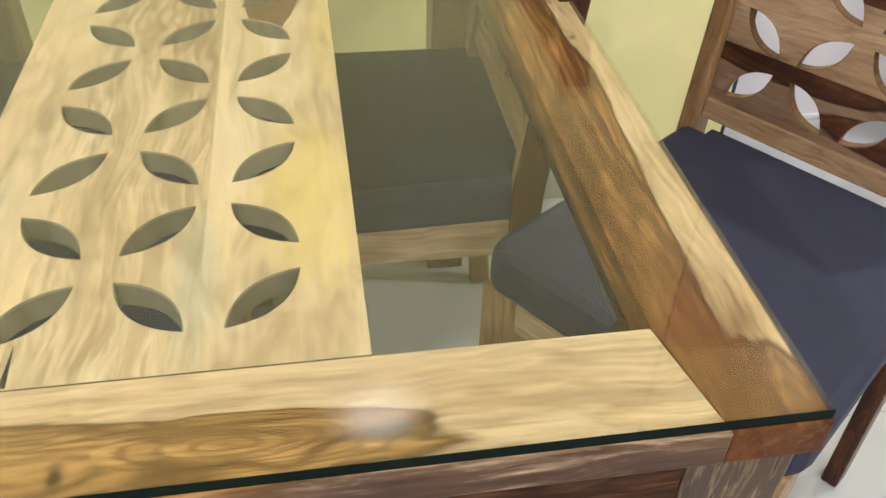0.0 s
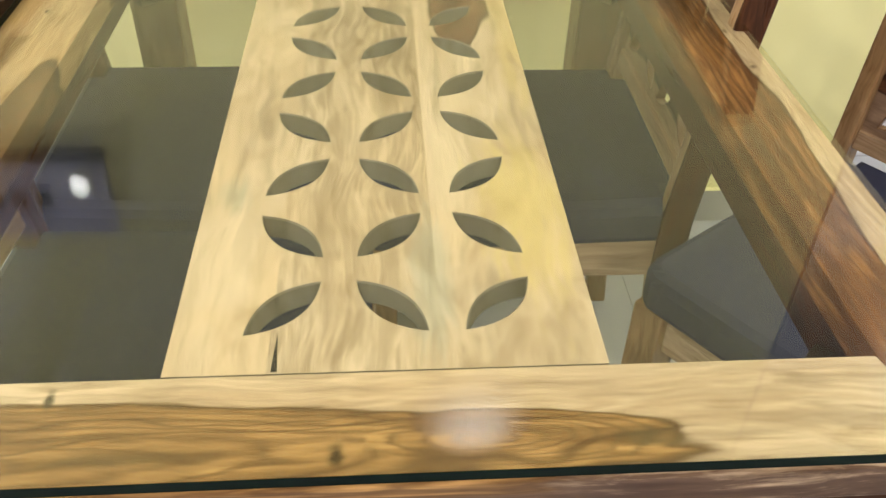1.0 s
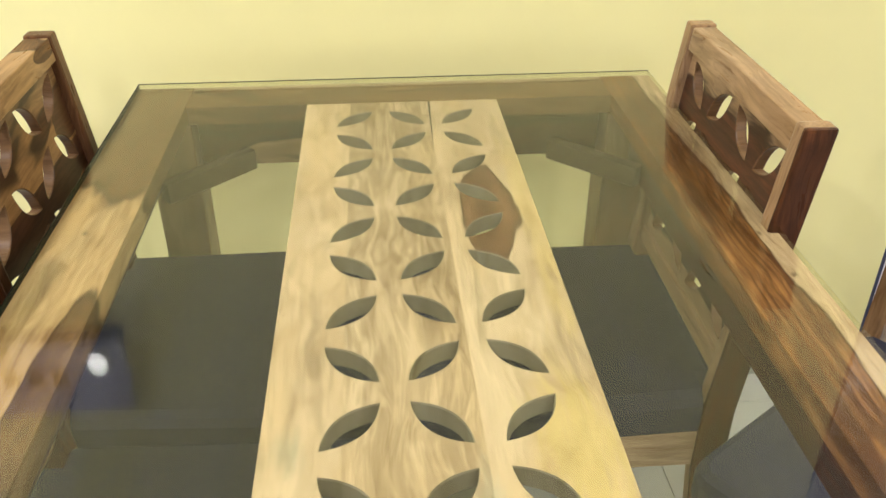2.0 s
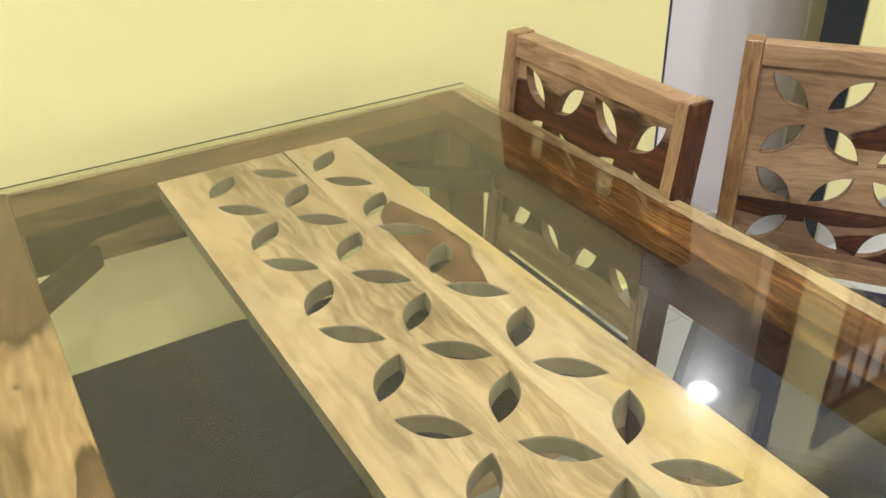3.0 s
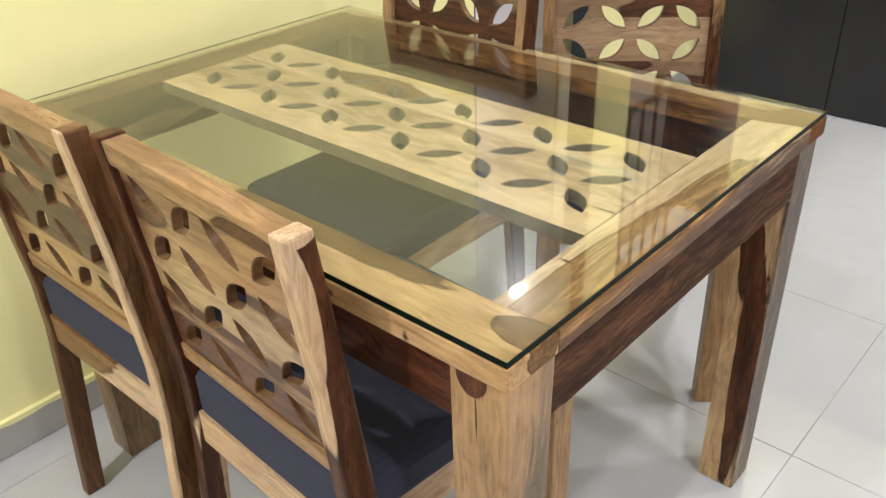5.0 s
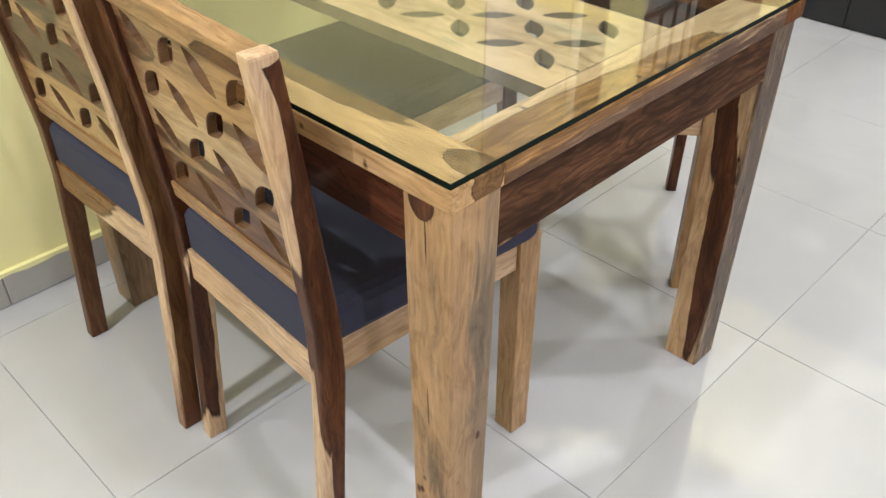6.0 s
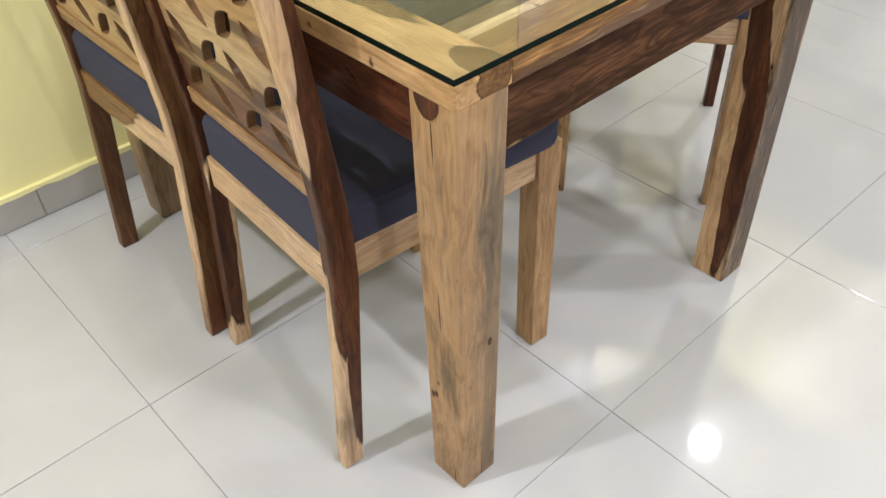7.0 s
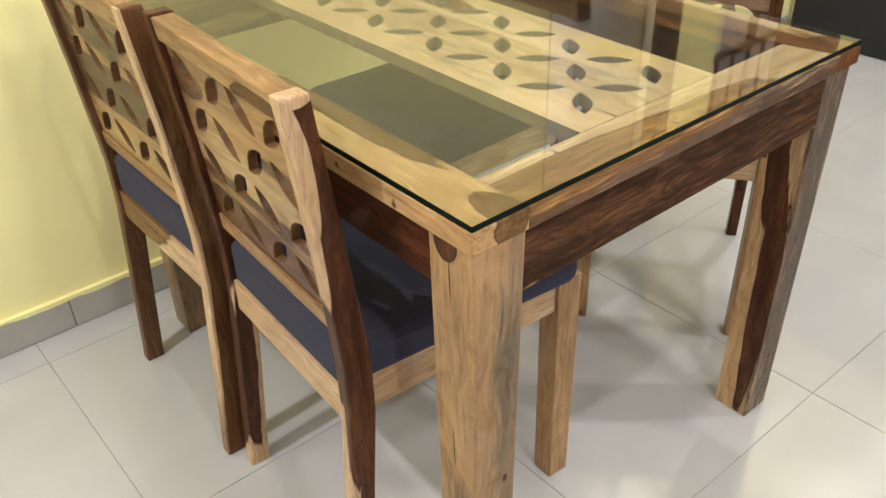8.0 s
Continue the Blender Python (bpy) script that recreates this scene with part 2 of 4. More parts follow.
def plain(name, color, rough=0.5, vary=0.06, scale=6.0, bump_scale=0.0, bump_strength=0.1, metal=0.0, coat=0.0):
    m, t, bs = mat_new(name)
    co = t.nodes.new("ShaderNodeTexCoord").outputs["Object"]
    n1 = nd(t, "ShaderNodeTexNoise", Vector=co, Scale=scale, Detail=4.0).outputs[0]
    n2 = nd(t, "ShaderNodeTexNoise", Vector=co, Scale=scale * 13, Detail=3.0).outputs[0]
    f = math_node(t, "ADD", math_node(t, "MULTIPLY", n1, 0.7), math_node(t, "MULTIPLY", n2, 0.3))
    col = mix(t, ramp(t, f, [(0.3, (0, 0, 0)), (0.7, (1, 1, 1))]), tuple(c * (1 - vary) for c in color), tuple(min(1, c * (1 + vary)) for c in color))
    t.links.new(col, bs.inputs["Base Color"])
    t.links.new(math_node(t, "MULTIPLY_ADD", n1, 0.12, rough - 0.06), bs.inputs["Roughness"])
    bs.inputs["Metallic"].default_value, bs.inputs["Coat Weight"].default_value = metal, coat
    if bump_scale:
        n3 = nd(t, "ShaderNodeTexNoise", Vector=co, Scale=bump_scale, Detail=5.0).outputs[0]
        bump(t, bs, n3, bump_strength, 0.002)
    return m


M_YELLOW = plain("yellow_paint", (0.94, 0.88, 0.45), 0.45, 0.03, 1.2, 55.0, 0.12)
M_LILAC = plain("lilac_white_paint", (0.82, 0.785, 0.83), 0.5, 0.03, 1.5, 60.0, 0.1)
M_TAUPE = plain("taupe_paint", (0.36, 0.34, 0.34), 0.5, 0.03, 1.5, 60.0, 0.1)
M_WHITE = plain("ceiling_paint", (0.80, 0.79, 0.77), 0.6, 0.02, 1.5, 50.0, 0.08)
M_BEIGE = plain("beige_frame", (0.76, 0.72, 0.62), 0.4, 0.05, 4.0)
M_BLACK = plain("black_laminate", (0.018, 0.018, 0.02), 0.22, 0.1, 3.0)
M_DARK_AND_SHADE = plain("dark_panel_and_shade", (0.012, 0.02, 0.02), 0.25, 0.2, 3.0)
M_BLUEDARK = plain("navy_edge", (0.03, 0.035, 0.08), 0.5, 0.2, 9.0)
M_IRON = plain("black_iron", (0.015, 0.015, 0.016), 0.4, 0.1, 30.0)
M_SKIRT = plain("grey_skirting_tile", (0.42, 0.41, 0.38), 0.2, 0.06, 7.0)
M_GROUT = plain("grout", (0.34, 0.335, 0.33), 0.8, 0.1, 40.0)
M_PLASTIC = plain("lilac_plastic", (0.55, 0.54, 0.74), 0.07, 0.05, 8.0, coat=0.5)
M_TRIM = plain("lamp_trim", (0.8, 0.8, 0.8), 0.35, 0.02, 10.0)
M_CRACK = plain("crack_filler", (0.035, 0.022, 0.014), 0.9, 0.3, 60.0)


def emitter(name, color, strength):
    m, t, bs = mat_new(name)
    bs.inputs["Emission Color"].default_value = (*color, 1)
    bs.inputs["Emission Strength"].default_value = strength
    return m


M_LAMP = emitter("lamp_glow", (0.95, 0.97, 1.0), 6.0)
M_BOARD_SPOT = emitter("board_spot_glow", (0.95, 0.97, 1.0), 14.0)


def frosted_material():
    m, t, bs = mat_new("frosted_glow")
    sep = nd(t, "ShaderNodeSeparateXYZ", Vector=t.nodes.new("ShaderNodeTexCoord").outputs["Object"])
    r2 = math_node(t, "ADD", math_node(t, "MULTIPLY", sep.outputs[0], sep.outputs[0]), math_node(t, "MULTIPLY", sep.outputs[2], sep.outputs[2]))
    near = math_node(t, "MAXIMUM", math_node(t, "SUBTRACT", 1.0, math_node(t, "DIVIDE", r2, 0.17 * 0.17)), 0.0)
    bs.inputs["Base Color"].default_value = (0.7, 0.66, 0.5, 1)
    bs.inputs["Emission Color"].default_value = (0.95, 0.97, 1.0, 1)
    t.links.new(math_node(t, "MULTIPLY", math_node(t, "POWER", near, 2.5), 7.0), bs.inputs["Emission Strength"])
    return m


M_FROST = frosted_material()


def tile_material():
    m, t, bs = mat_new("vitrified_tile")
    co = t.nodes.new("ShaderNodeNewGeometry").outputs["Position"]
    info = t.nodes.new("ShaderNodeObjectInfo").outputs["Random"]
    n1 = nd(t, "ShaderNodeTexNoise", Vector=co, Scale=3.0, Detail=5.0, Distortion=1.0).outputs[0]
    n2 = nd(t, "ShaderNodeTexNoise", Vector=co, Scale=60.0, Detail=3.0).outputs[0]
    col = mix(t, ramp(t, n1, [(0.35, (0, 0, 0)), (0.7, (1, 1, 1))]), (0.455, 0.46, 0.475), (0.505, 0.51, 0.525))
    col = mix(t, math_node(t, "MULTIPLY", info, 0.3), col, (0.43, 0.435, 0.45))
    speck = ramp(t, n2, [(0.68, (0, 0, 0)), (0.75, (1, 1, 1))])
    col = mix(t, math_node(t, "MULTIPLY", speck, 0.06), col, (0.3, 0.28, 0.26))
    t.links.new(col, bs.inputs["Base Color"])
    t.links.new(math_node(t, "MULTIPLY_ADD", n1, 0.03, 0.03), bs.inputs["Roughness"])
    bump(t, bs, n1, 0.05, 0.004)
    return m


M_TILE = tile_material()


def fabric_material():
    m, t, bs = mat_new("navy_upholstery")
    co = t.nodes.new("ShaderNodeTexCoord").outputs["Object"]
    n1 = nd(t, "ShaderNodeTexNoise", Vector=co, Scale=9.0, Detail=3.0).outputs[0]
    n2 = nd(t, "ShaderNodeTexNoise", Vector=co, Scale=160.0, Detail=2.0).outputs[0]
    col = mix(t, n1, (0.039, 0.041, 0.068), (0.048, 0.050, 0.080))
    col = mix(t, math_node(t, "MULTIPLY", n2, 0.25), col, (0.028, 0.028, 0.050))
    t.links.new(col, bs.inputs["Base Color"])
    bs.inputs["Roughness"].default_value = 0.75
    bs.inputs["Sheen Weight"].default_value, bs.inputs["Sheen Roughness"].default_value = 0.05, 0.4
    bs.inputs["Sheen Tint"].default_value = (0.62, 0.76, 0.85, 1)
    bs.inputs["Specular IOR Level"].default_value = 0.12
    bump(t, bs, n1, 0.12, 0.004)
    return m


M_FABRIC = fabric_material()


def glass_material(name="clear_glass", tint=(0.945, 0.965, 0.932)):
    """Clear sheet glass: what passes straight through, and a mirror gloss that grows towards grazing."""
    m, t, bs = mat_new(name)
    t.nodes.remove(bs)
    facing = t.nodes.new("ShaderNodeLayerWeight")
    facing.inputs["Blend"].default_value = 0.5
    f5 = math_node(t, "POWER", facing.outputs["Facing"], 5.0)
    fac = math_node(t, "MULTIPLY_ADD", f5, 0.955, 0.045)
    clear = t.nodes.new("ShaderNodeBsdfTransparent")
    clear.inputs["Color"].default_value = (*tint, 1)
    gloss = t.nodes.new("ShaderNodeBsdfGlossy")
    gloss.inputs["Roughness"].default_value = 0.0
    smear = t.nodes.new("ShaderNodeBsdfGlossy")
    smear.inputs["Roughness"].default_value = 0.16
    shine = t.nodes.new("ShaderNodeMixShader")
    shine.inputs[0].default_value = 0.2
    t.links.new(gloss.outputs[0], shine.inputs[1]), t.links.new(smear.outputs[0], shine.inputs[2])
    both = t.nodes.new("ShaderNodeMixShader")
    t.links.new(fac, both.inputs[0]), t.links.new(clear.outputs[0], both.inputs[1]), t.links.new(shine.outputs[0], both.inputs[2])
    t.links.new(both.outputs[0], t.nodes["Material Output"].inputs[0])
    return m


M_GLASS = glass_material()
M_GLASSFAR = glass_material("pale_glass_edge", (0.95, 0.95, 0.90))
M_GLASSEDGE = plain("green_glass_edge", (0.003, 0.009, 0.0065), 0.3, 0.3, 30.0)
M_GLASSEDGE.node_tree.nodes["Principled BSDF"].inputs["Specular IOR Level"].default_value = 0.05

# ---- mesh helpers ----


def part(name, bm, material, parent=None, label=""):
    me = bpy.data.meshes.new(name)
    bm.normal_update()
    bm.to_mesh(me)
    bm.free()
    for mm in (material if isinstance(material, (list, tuple)) else (material,)):
        me.materials.append(mm)
    ob = new(name, me)
    ob.parent = parent
    if label:
        tagged(ob, label)
    return ob


def thing(name, label, category, group="", kind="", at=None):
    e = new(name)
    e.empty_display_size = 0.1
    if at is not None:
        e.matrix_basis = at
    return tagged(e, label, category, group, kind)


def box(x0, x1, y0, y1, z0, z1, bevel=0.0, seg=2, bm=None):
    b = bmesh.new()
    bmesh.ops.create_cube(b, size=1.0, matrix=Matrix.LocRotScale(((x0 + x1) / 2, (y0 + y1) / 2, (z0 + z1) / 2), None, (x1 - x0, y1 - y0, z1 - z0)))
    if bevel:
        bmesh.ops.bevel(b, geom=b.edges[:], offset=bevel, segments=seg, affect="EDGES", profile=0.6)
    if bm is None:
        return b
    tmp = bpy.data.meshes.new("tmp")
    b.to_mesh(tmp)
    b.free()
    bm.from_mesh(tmp)
    bpy.data.meshes.remove(tmp)
    return bm


def sweep(path, half_y, half_x, y, bevel=0.003):
    """A square post: path of (x, z) centres, widening or narrowing with half_x given per point."""
    b = bmesh.new()
    rings = []
    for (x, z), hx in zip(path, half_x):
        rings.append([b.verts.new((x + sx * hx, y + sy * half_y, z)) for sx, sy in ((-1, -1), (1, -1), (1, 1), (-1, 1))])
    for a, c in zip(rings, rings[1:]):
        for i in range(4):
            b.faces.new((a[i], a[(i + 1) % 4], c[(i + 1) % 4], c[i]))
    b.faces.new(rings[0][::-1])
    b.faces.new(rings[-1])
    b.normal_update()
    if bevel:
        sharp = [e for e in b.edges if e.calc_face_angle(0) > 0.9]
        bmesh.ops.bevel(b, geom=sharp, offset=bevel, segments=2, affect="EDGES", profile=0.6)
    return b


def leaf_radius(th, a, w):
    """Distance from a leaf's middle to its edge, at the angle th from its long axis; half length a, half width w."""
    c, s = abs(math.cos(th)), abs(math.sin(th))
    if c < 1e-6:
        return w
    qa, qb, qc = w * c * c / (a * a), s, -w
    return (-qb + math.sqrt(qb * qb - 4 * qa * qc)) / (2 * qa)


def fretwork(u0, u1, v0, v1, cu, cv, nu, nv, first, thick, reach=0.66, slim=0.34, cu0=None, cv0=None):
    """A board in the plane u, v with leaf-shaped holes on a lattice of nu by nv cells of cu by cv. first: the way that the first leaf leans.
    Returns a bmesh with u on x, v on y and the thickness down from z = 0."""
    b = bmesh.new()
    cu0 = (u0 + u1) / 2 - nu * cu / 2 if cu0 is None else cu0
    cv0 = (v0 + v1) / 2 - nv * cv / 2 if cv0 is None else cv0
    n = 8

    def quad(p):
        f = [b.verts.new((x, y, 0.0)) for x, y in p]
        g = [b.verts.new((x, y, -thick)) for x, y in p]
        b.faces.new(f)
        b.faces.new(g[::-1])

    for i in range(nu):
        for j in range(nv):
            mx, my = cu0 + (i + 0.5) * cu, cv0 + (j + 0.5) * cv
            lean = first if (i + j) % 2 == 0 else -first
            ax = math.atan2(lean * cv, cu)
            half = math.hypot(cu, cv) / 2 * reach
            edge = []
            for k in range(n):
                edge.append((-1 + 2 * k / n, -1))
            for k in range(n):
                edge.append((1, -1 + 2 * k / n))
            for k in range(n):
                edge.append((1 - 2 * k / n, 1))
            for k in range(n):
                edge.append((-1, 1 - 2 * k / n))
            outer = [(mx + x * cu / 2, my + y * cv / 2) for x, y in edge]
            rim, hole = [], []
            for x, y in outer:
                th = math.atan2(y - my, x - mx)
                r = leaf_radius(th - ax, half, half * slim)
                hole.append((mx + r * math.cos(th), my + r * math.sin(th)))
                r2 = leaf_radius(th - ax, half + 0.0015, half * slim + 0.0012)
                rim.append((mx + r2 * math.cos(th), my + r2 * math.sin(th)))
            m4 = len(outer)
            vo = [b.verts.new((x, y, 0)) for x, y in outer]
            vr = [b.verts.new((x, y, 0)) for x, y in rim]
            vh = [b.verts.new((x, y, -0.0014)) for x, y in hole]
            wh = [b.verts.new((x, y, -thick + 0.0014)) for x, y in hole]
            wr = [b.verts.new((x, y, -thick)) for x, y in rim]
            wo = [b.verts.new((x, y, -thick)) for x, y in outer]
            for ra, rb in ((vo, vr), (vr, vh), (vh, wh), (wh, wr), (wr, wo)):
                for k in range(m4):
                    b.faces.new((ra[k], ra[(k + 1) % m4], rb[(k + 1) % m4], rb[k]))
    cu1, cv1 = cu0 + nu * cu, cv0 + nv * cv
    us = [cu0 + i * cu / n for i in range(nu * n + 1)]
    vs = [cv0 + j * cv / n for j in range(nv * n + 1)]
    for a, c in zip(us, us[1:]):
        quad([(a, v0), (c, v0), (c, cv0), (a, cv0)])
        quad([(a, cv1), (c, cv1), (c, v1), (a, v1)])
    for a, c in zip(vs, vs[1:]):
        quad([(u0, a), (cu0, a), (cu0, c), (u0, c)])
        quad([(cu1, a), (u1, a), (u1, c), (cu1, c)])
    for p, q, r, s2 in ((u0, cu0, v0, cv0), (cu1, u1, v0, cv0), (u0, cu0, cv1, v1), (cu1, u1, cv1, v1)):
        quad([(p, r), (q, r), (q, s2), (p, s2)])
    bmesh.ops.remove_doubles(b, verts=b.verts[:], dist=1e-5)
    open_edges = [e for e in b.edges if len(e.link_faces) == 1]
    tops = {}
    for e in open_edges:
        if all(abs(v.co.z) < 1e-6 for v in e.verts):
            tops[tuple(sorted((round(v.co.x, 4), round(v.co.y, 4)) for v in e.verts))] = e
    for e in open_edges:
        if all(abs(v.co.z) > 1e-6 for v in e.verts):
            t = tops.get(tuple(sorted((round(v.co.x, 4), round(v.co.y, 4)) for v in e.verts)))
            if t:
                va, vb = e.verts
                wa = min(t.verts, key=lambda v: (v.co.xy - va.co.xy).length)
                wb = min(t.verts, key=lambda v: (v.co.xy - vb.co.xy).length)
                b.faces.new((va, vb, wb, wa))
    bmesh.ops.recalc_face_normals(b, faces=b.faces[:])
    return b


def cylinder(r, z0, z1, x, y, n=20, r2=None):
    b = bmesh.new()
    bmesh.ops.create_cone(b, cap_ends=True, segments=n, radius1=r, radius2=r if r2 is None else r2, depth=z1 - z0, matrix=Matrix.Translation((x, y, (z0 + z1) / 2)))
    return b


# ---- the room ----
WN, WE, WW, WS = 0.69, 2.45, -2.6, -3.7
wall = thing("wall_north", "pale yellow painted wall behind the dining table", "wall", kind="structure")
part("wall_face", box(WW, 1.03, WN, WN + 0.14, 0, CEIL), M_YELLOW, wall)
part("corner_strip", box(1.03, 1.040, WN + 0.002, WN + 0.14, 0, CEIL), M_BLUEDARK, wall, "dark navy strip on the wall's open end")
for k in range(16):
    x0 = -0.596 - 0.3 * 6 + 0.3 * k
    x1 = min(x0 + 0.297, 1.03)
    if x0 < 1.0:
        part("skirting_tile", box(max(x0, WW), x1, WN - 0.011, WN, 0.001, 0.088, 0.0015, 1), M_SKIRT, wall)
part("skirting_grout", box(WW, 1.03, WN - 0.007, WN - 0.001, 0, 0.086), M_GROUT, wall)

drip = random.Random(5)
lip = bmesh.new()
low, drop = [], 0.004
for k in range(241):
    x = WW + (1.03 - WW) * k / 240
    drop = min(max(drop + drip.uniform(-0.0025, 0.0025), 0.001), 0.013)
    low.append([lip.verts.new((x, WN - d, z)) for d, z in ((0.0, 0.0895), (0.0114, 0.0889), (0.0114, 0.0884 - drop))])
for a, c in zip(low, low[1:]):
    lip.faces.new((a[0], a[1], c[1], c[0]))
    lip.faces.new((a[1], a[2], c[2], c[1]))
part("paint_run", lip, M_YELLOW, wall, "uneven yellow paint edge over the skirting tiles")

# the recess beside the north wall: a lilac surface in a beige frame, then a yellow wall with a dark end, 6 cm forward
stub = thing("wall_stub", "pale yellow wall beside the dark doorway, open above", "wall", kind="structure")
SY, SX, SO = 0.632, 1.668, 1.915
part("wall_face", box(SX, WE, SY, SY + 0.115, 0, 1.34), M_YELLOW, stub)
part("wall_pier", box(SX, SO, SY, SY + 0.115, 1.34, CEIL), M_YELLOW, stub, "narrow yellow pier beside the opening")
part("lintel", box(SO, WE, SY, SY + 0.115, 2.5, CEIL), M_YELLOW, stub)
for k in range(3):
    x0 = SX - 0.004 + 0.3 * k
    part("skirting_tile", box(x0, min(x0 + 0.297, WE - 0.035), SY - 0.011, SY, 0.001, 0.088, 0.0015, 1), M_SKIRT, stub)
part("dark_end", box(SX - 0.008, SX - 0.0002, SY + 0.004, SY + 0.115, 0, CEIL), M_DARK_AND_SHADE, stub, "near-black panel on the end of the wall")

# Unseen beam added over the recess to shade the upper lilac surface.
part("recess_shade_beam", box(1.0402, SX, SY + 0.06, SY + 0.105, 2.155, CEIL), M_YELLOW, stub)

RY = 0.955
recess = thing("wall_recess", "smooth lilac white surface in a beige frame", "wall", kind="structure")
part("lilac_leaf", box(0.9, 1.872, RY, RY + 0.1, 0, 2.12), M_LILAC, recess, "smooth lilac white surface")
part("threshold", box(1.03, 1.872, RY - 0.012, RY, 0, 0.014, 0.002, 1), M_TRIM, recess, "white threshold strip")
part("door_jamb", box(1.872, 2.46, RY - 0.012, RY + 0.1, 0, 2.12), M_BEIGE, recess, "beige frame panel")

east = thing("wall_east", "yellow wall above and behind the black cabinet", "wall", kind="structure")
part("yellow_wall", box(WE, WE + 0.14, WS, 0.40, 1.5, CEIL), M_YELLOW, east)
part("yellow_wall", box(WE, WE + 0.14, 0.40, SY + 0.115, 2.5, CEIL), M_YELLOW, east)
part("yellow_wall", box(WE, WE + 0.14, WS, SY + 0.115, 0, 1.34), M_YELLOW, east)
part("yellow_wall", box(WE, WE + 0.14, WS, 0.40, 1.34, 1.5), M_YELLOW, east)
stair = thing("wall_stairwell", "white lit wall of the stairwell with a dark flank", "wall", kind="structure")
part("white_wall", box(3.5, 3.6, 1.22, 2.62, 0.0, CEIL), M_WHITE, stair)
# A near-black sheet gives the stair flank its shade by colour.
part("flank_shade", box(3.46, 3.6, -0.5, 1.22, 0.0, CEIL), M_DARK_AND_SHADE, stair, "near-black stair flank, its shade put into the colour")
# Unseen walls added to close the room; their paint sets the bounced light.
for nm, dims in (("wall_passage", (0.9, 3.6, 2.5, 2.62, 0, CEIL)), ("wall_stair_end", (WE + 0.14, 3.6, -0.62, -0.5, 0, CEIL)), ("wall_west", (WW - 0.12, WW, WS, WN + 0.14, 0, CEIL)), ("wall_south", (WW, WE + 0.14, WS - 0.12, WS, 0, CEIL))):
    tagged(part(nm, box(*dims), M_LILAC if nm == "wall_passage" else M_WHITE if nm == "wall_west" else M_TAUPE), "plain wall added out of view to close the room", "wall", kind="structure")
tagged(part("wall_partition", box(0.9, 1.03, WN + 0.14, RY, 0, CEIL), M_LILAC), "lilac white partition wall beside the recess", "wall", kind="structure")
tagged(part("wall_passage_end", box(0.78, 0.9, RY, 2.62, 0, CEIL), M_LILAC), "plain painted wall closing the passage", "wall", kind="structure")
tagged(part("ceiling", box(WW, 3.6, WS, 2.62, CEIL, CEIL + 0.1), M_WHITE), "flat white painted ceiling", "ceiling", kind="structure")
rail = thing("stair_railing", "black iron stair railing in the wall opening", "railing")
part("bottom_rail", box(SO + 0.002, WE + 0.1, 0.684, 0.706, 1.575, 1.60, 0.002, 1), M_IRON, rail)
part("top_rail", box(SO + 0.002, WE + 0.1, 0.684, 0.706, 2.40, 2.43, 0.002, 1), M_IRON, rail)
for k in range(5):
    part("baluster", box(2.043 + 0.112 * k, 2.055 + 0.112 * k, 0.689, 0.701, 1.60, 2.40), M_IRON, rail)
part("foot", box(2.26, 2.29, 0.682, 0.708, 1.34, 1.575), M_IRON, rail)

floor = thing("floor", "glossy white vitrified tile floor with thin grey joints", "floor", kind="structure")
part("bedding", box(WW, 3.6, WS, 2.62, -0.06, -0.0022), M_GROUT, floor)

cabinet = thing("black_cabinet", "tall glossy black laminate cabinet against the wall", "cabinet")
part("carcass", box(2.44, 2.449, -2.4, 0.615, 0.0, 1.45), M_BLACK, cabinet)
for k in range(5):
    part("door", box(2.42, 2.44, 0.613 - 0.57 * (k + 1), 0.61 - 0.57 * k, 0.004, 1.45, 0.001, 1), M_BLACK, cabinet)

board = thing("switch_board", "lilac plastic switch board on the yellow wall", "switch board")
plate = part("plate", box(-1.0, -0.59, WN - 0.03, WN, 1.36, 1.55, 0.006), M_PLASTIC, board)
part("top_edge", box(-1.0, -0.585, WN - 0.034, WN, 1.345, 1.36, 0.002), M_IRON, board)
for k in range(3):
    part("switch", box(-0.74 - 0.05 * k, -0.71 - 0.05 * k, WN - 0.036, WN - 0.03, 1.43, 1.47, 0.002), M_IRON, plate)

# Glowing dome added to make the board's white bright spot; no lamp is known here.
bright_spot = thing("board_glow", "small glowing dome added as the switch board's bright spot", "plug lamp", at=pose(-0.635, WN - 0.036, 1.40))
part("housing", box(-0.024, 0.024, -0.016, 0.0, -0.026, 0.026, 0.004), M_TRIM, bright_spot)
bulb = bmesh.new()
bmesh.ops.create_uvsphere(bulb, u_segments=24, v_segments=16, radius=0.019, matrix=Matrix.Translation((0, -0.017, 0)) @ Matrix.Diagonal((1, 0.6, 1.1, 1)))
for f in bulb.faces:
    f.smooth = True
part("dome", bulb, M_BOARD_SPOT, bright_spot, "glowing white dome")

for lx, ly, watts in DOWNLIGHTS_AND_FILL:
    d = thing("downlight", "round white recessed ceiling downlight, on; some added unseen as fill", "ceiling light", "downlights in the ceiling", at=pose(lx, ly, 0))
    part("trim", cylinder(0.088, CEIL - 0.008, CEIL, 0, 0, 28, 0.083), M_TRIM, d)
    part("lens", cylinder(0.068, CEIL - 0.012, CEIL - 0.004, 0, 0, 28), M_LAMP, d)
wl = thing("wall_lamp", "frosted white wall lamp above the table, on", "wall light", at=pose(0.22, WN, 2.17))
part("back_plate", box(-0.07, 0.07, -0.014, 0, -0.05, 0.05, 0.004), M_TRIM, wl)
globe = bmesh.new()
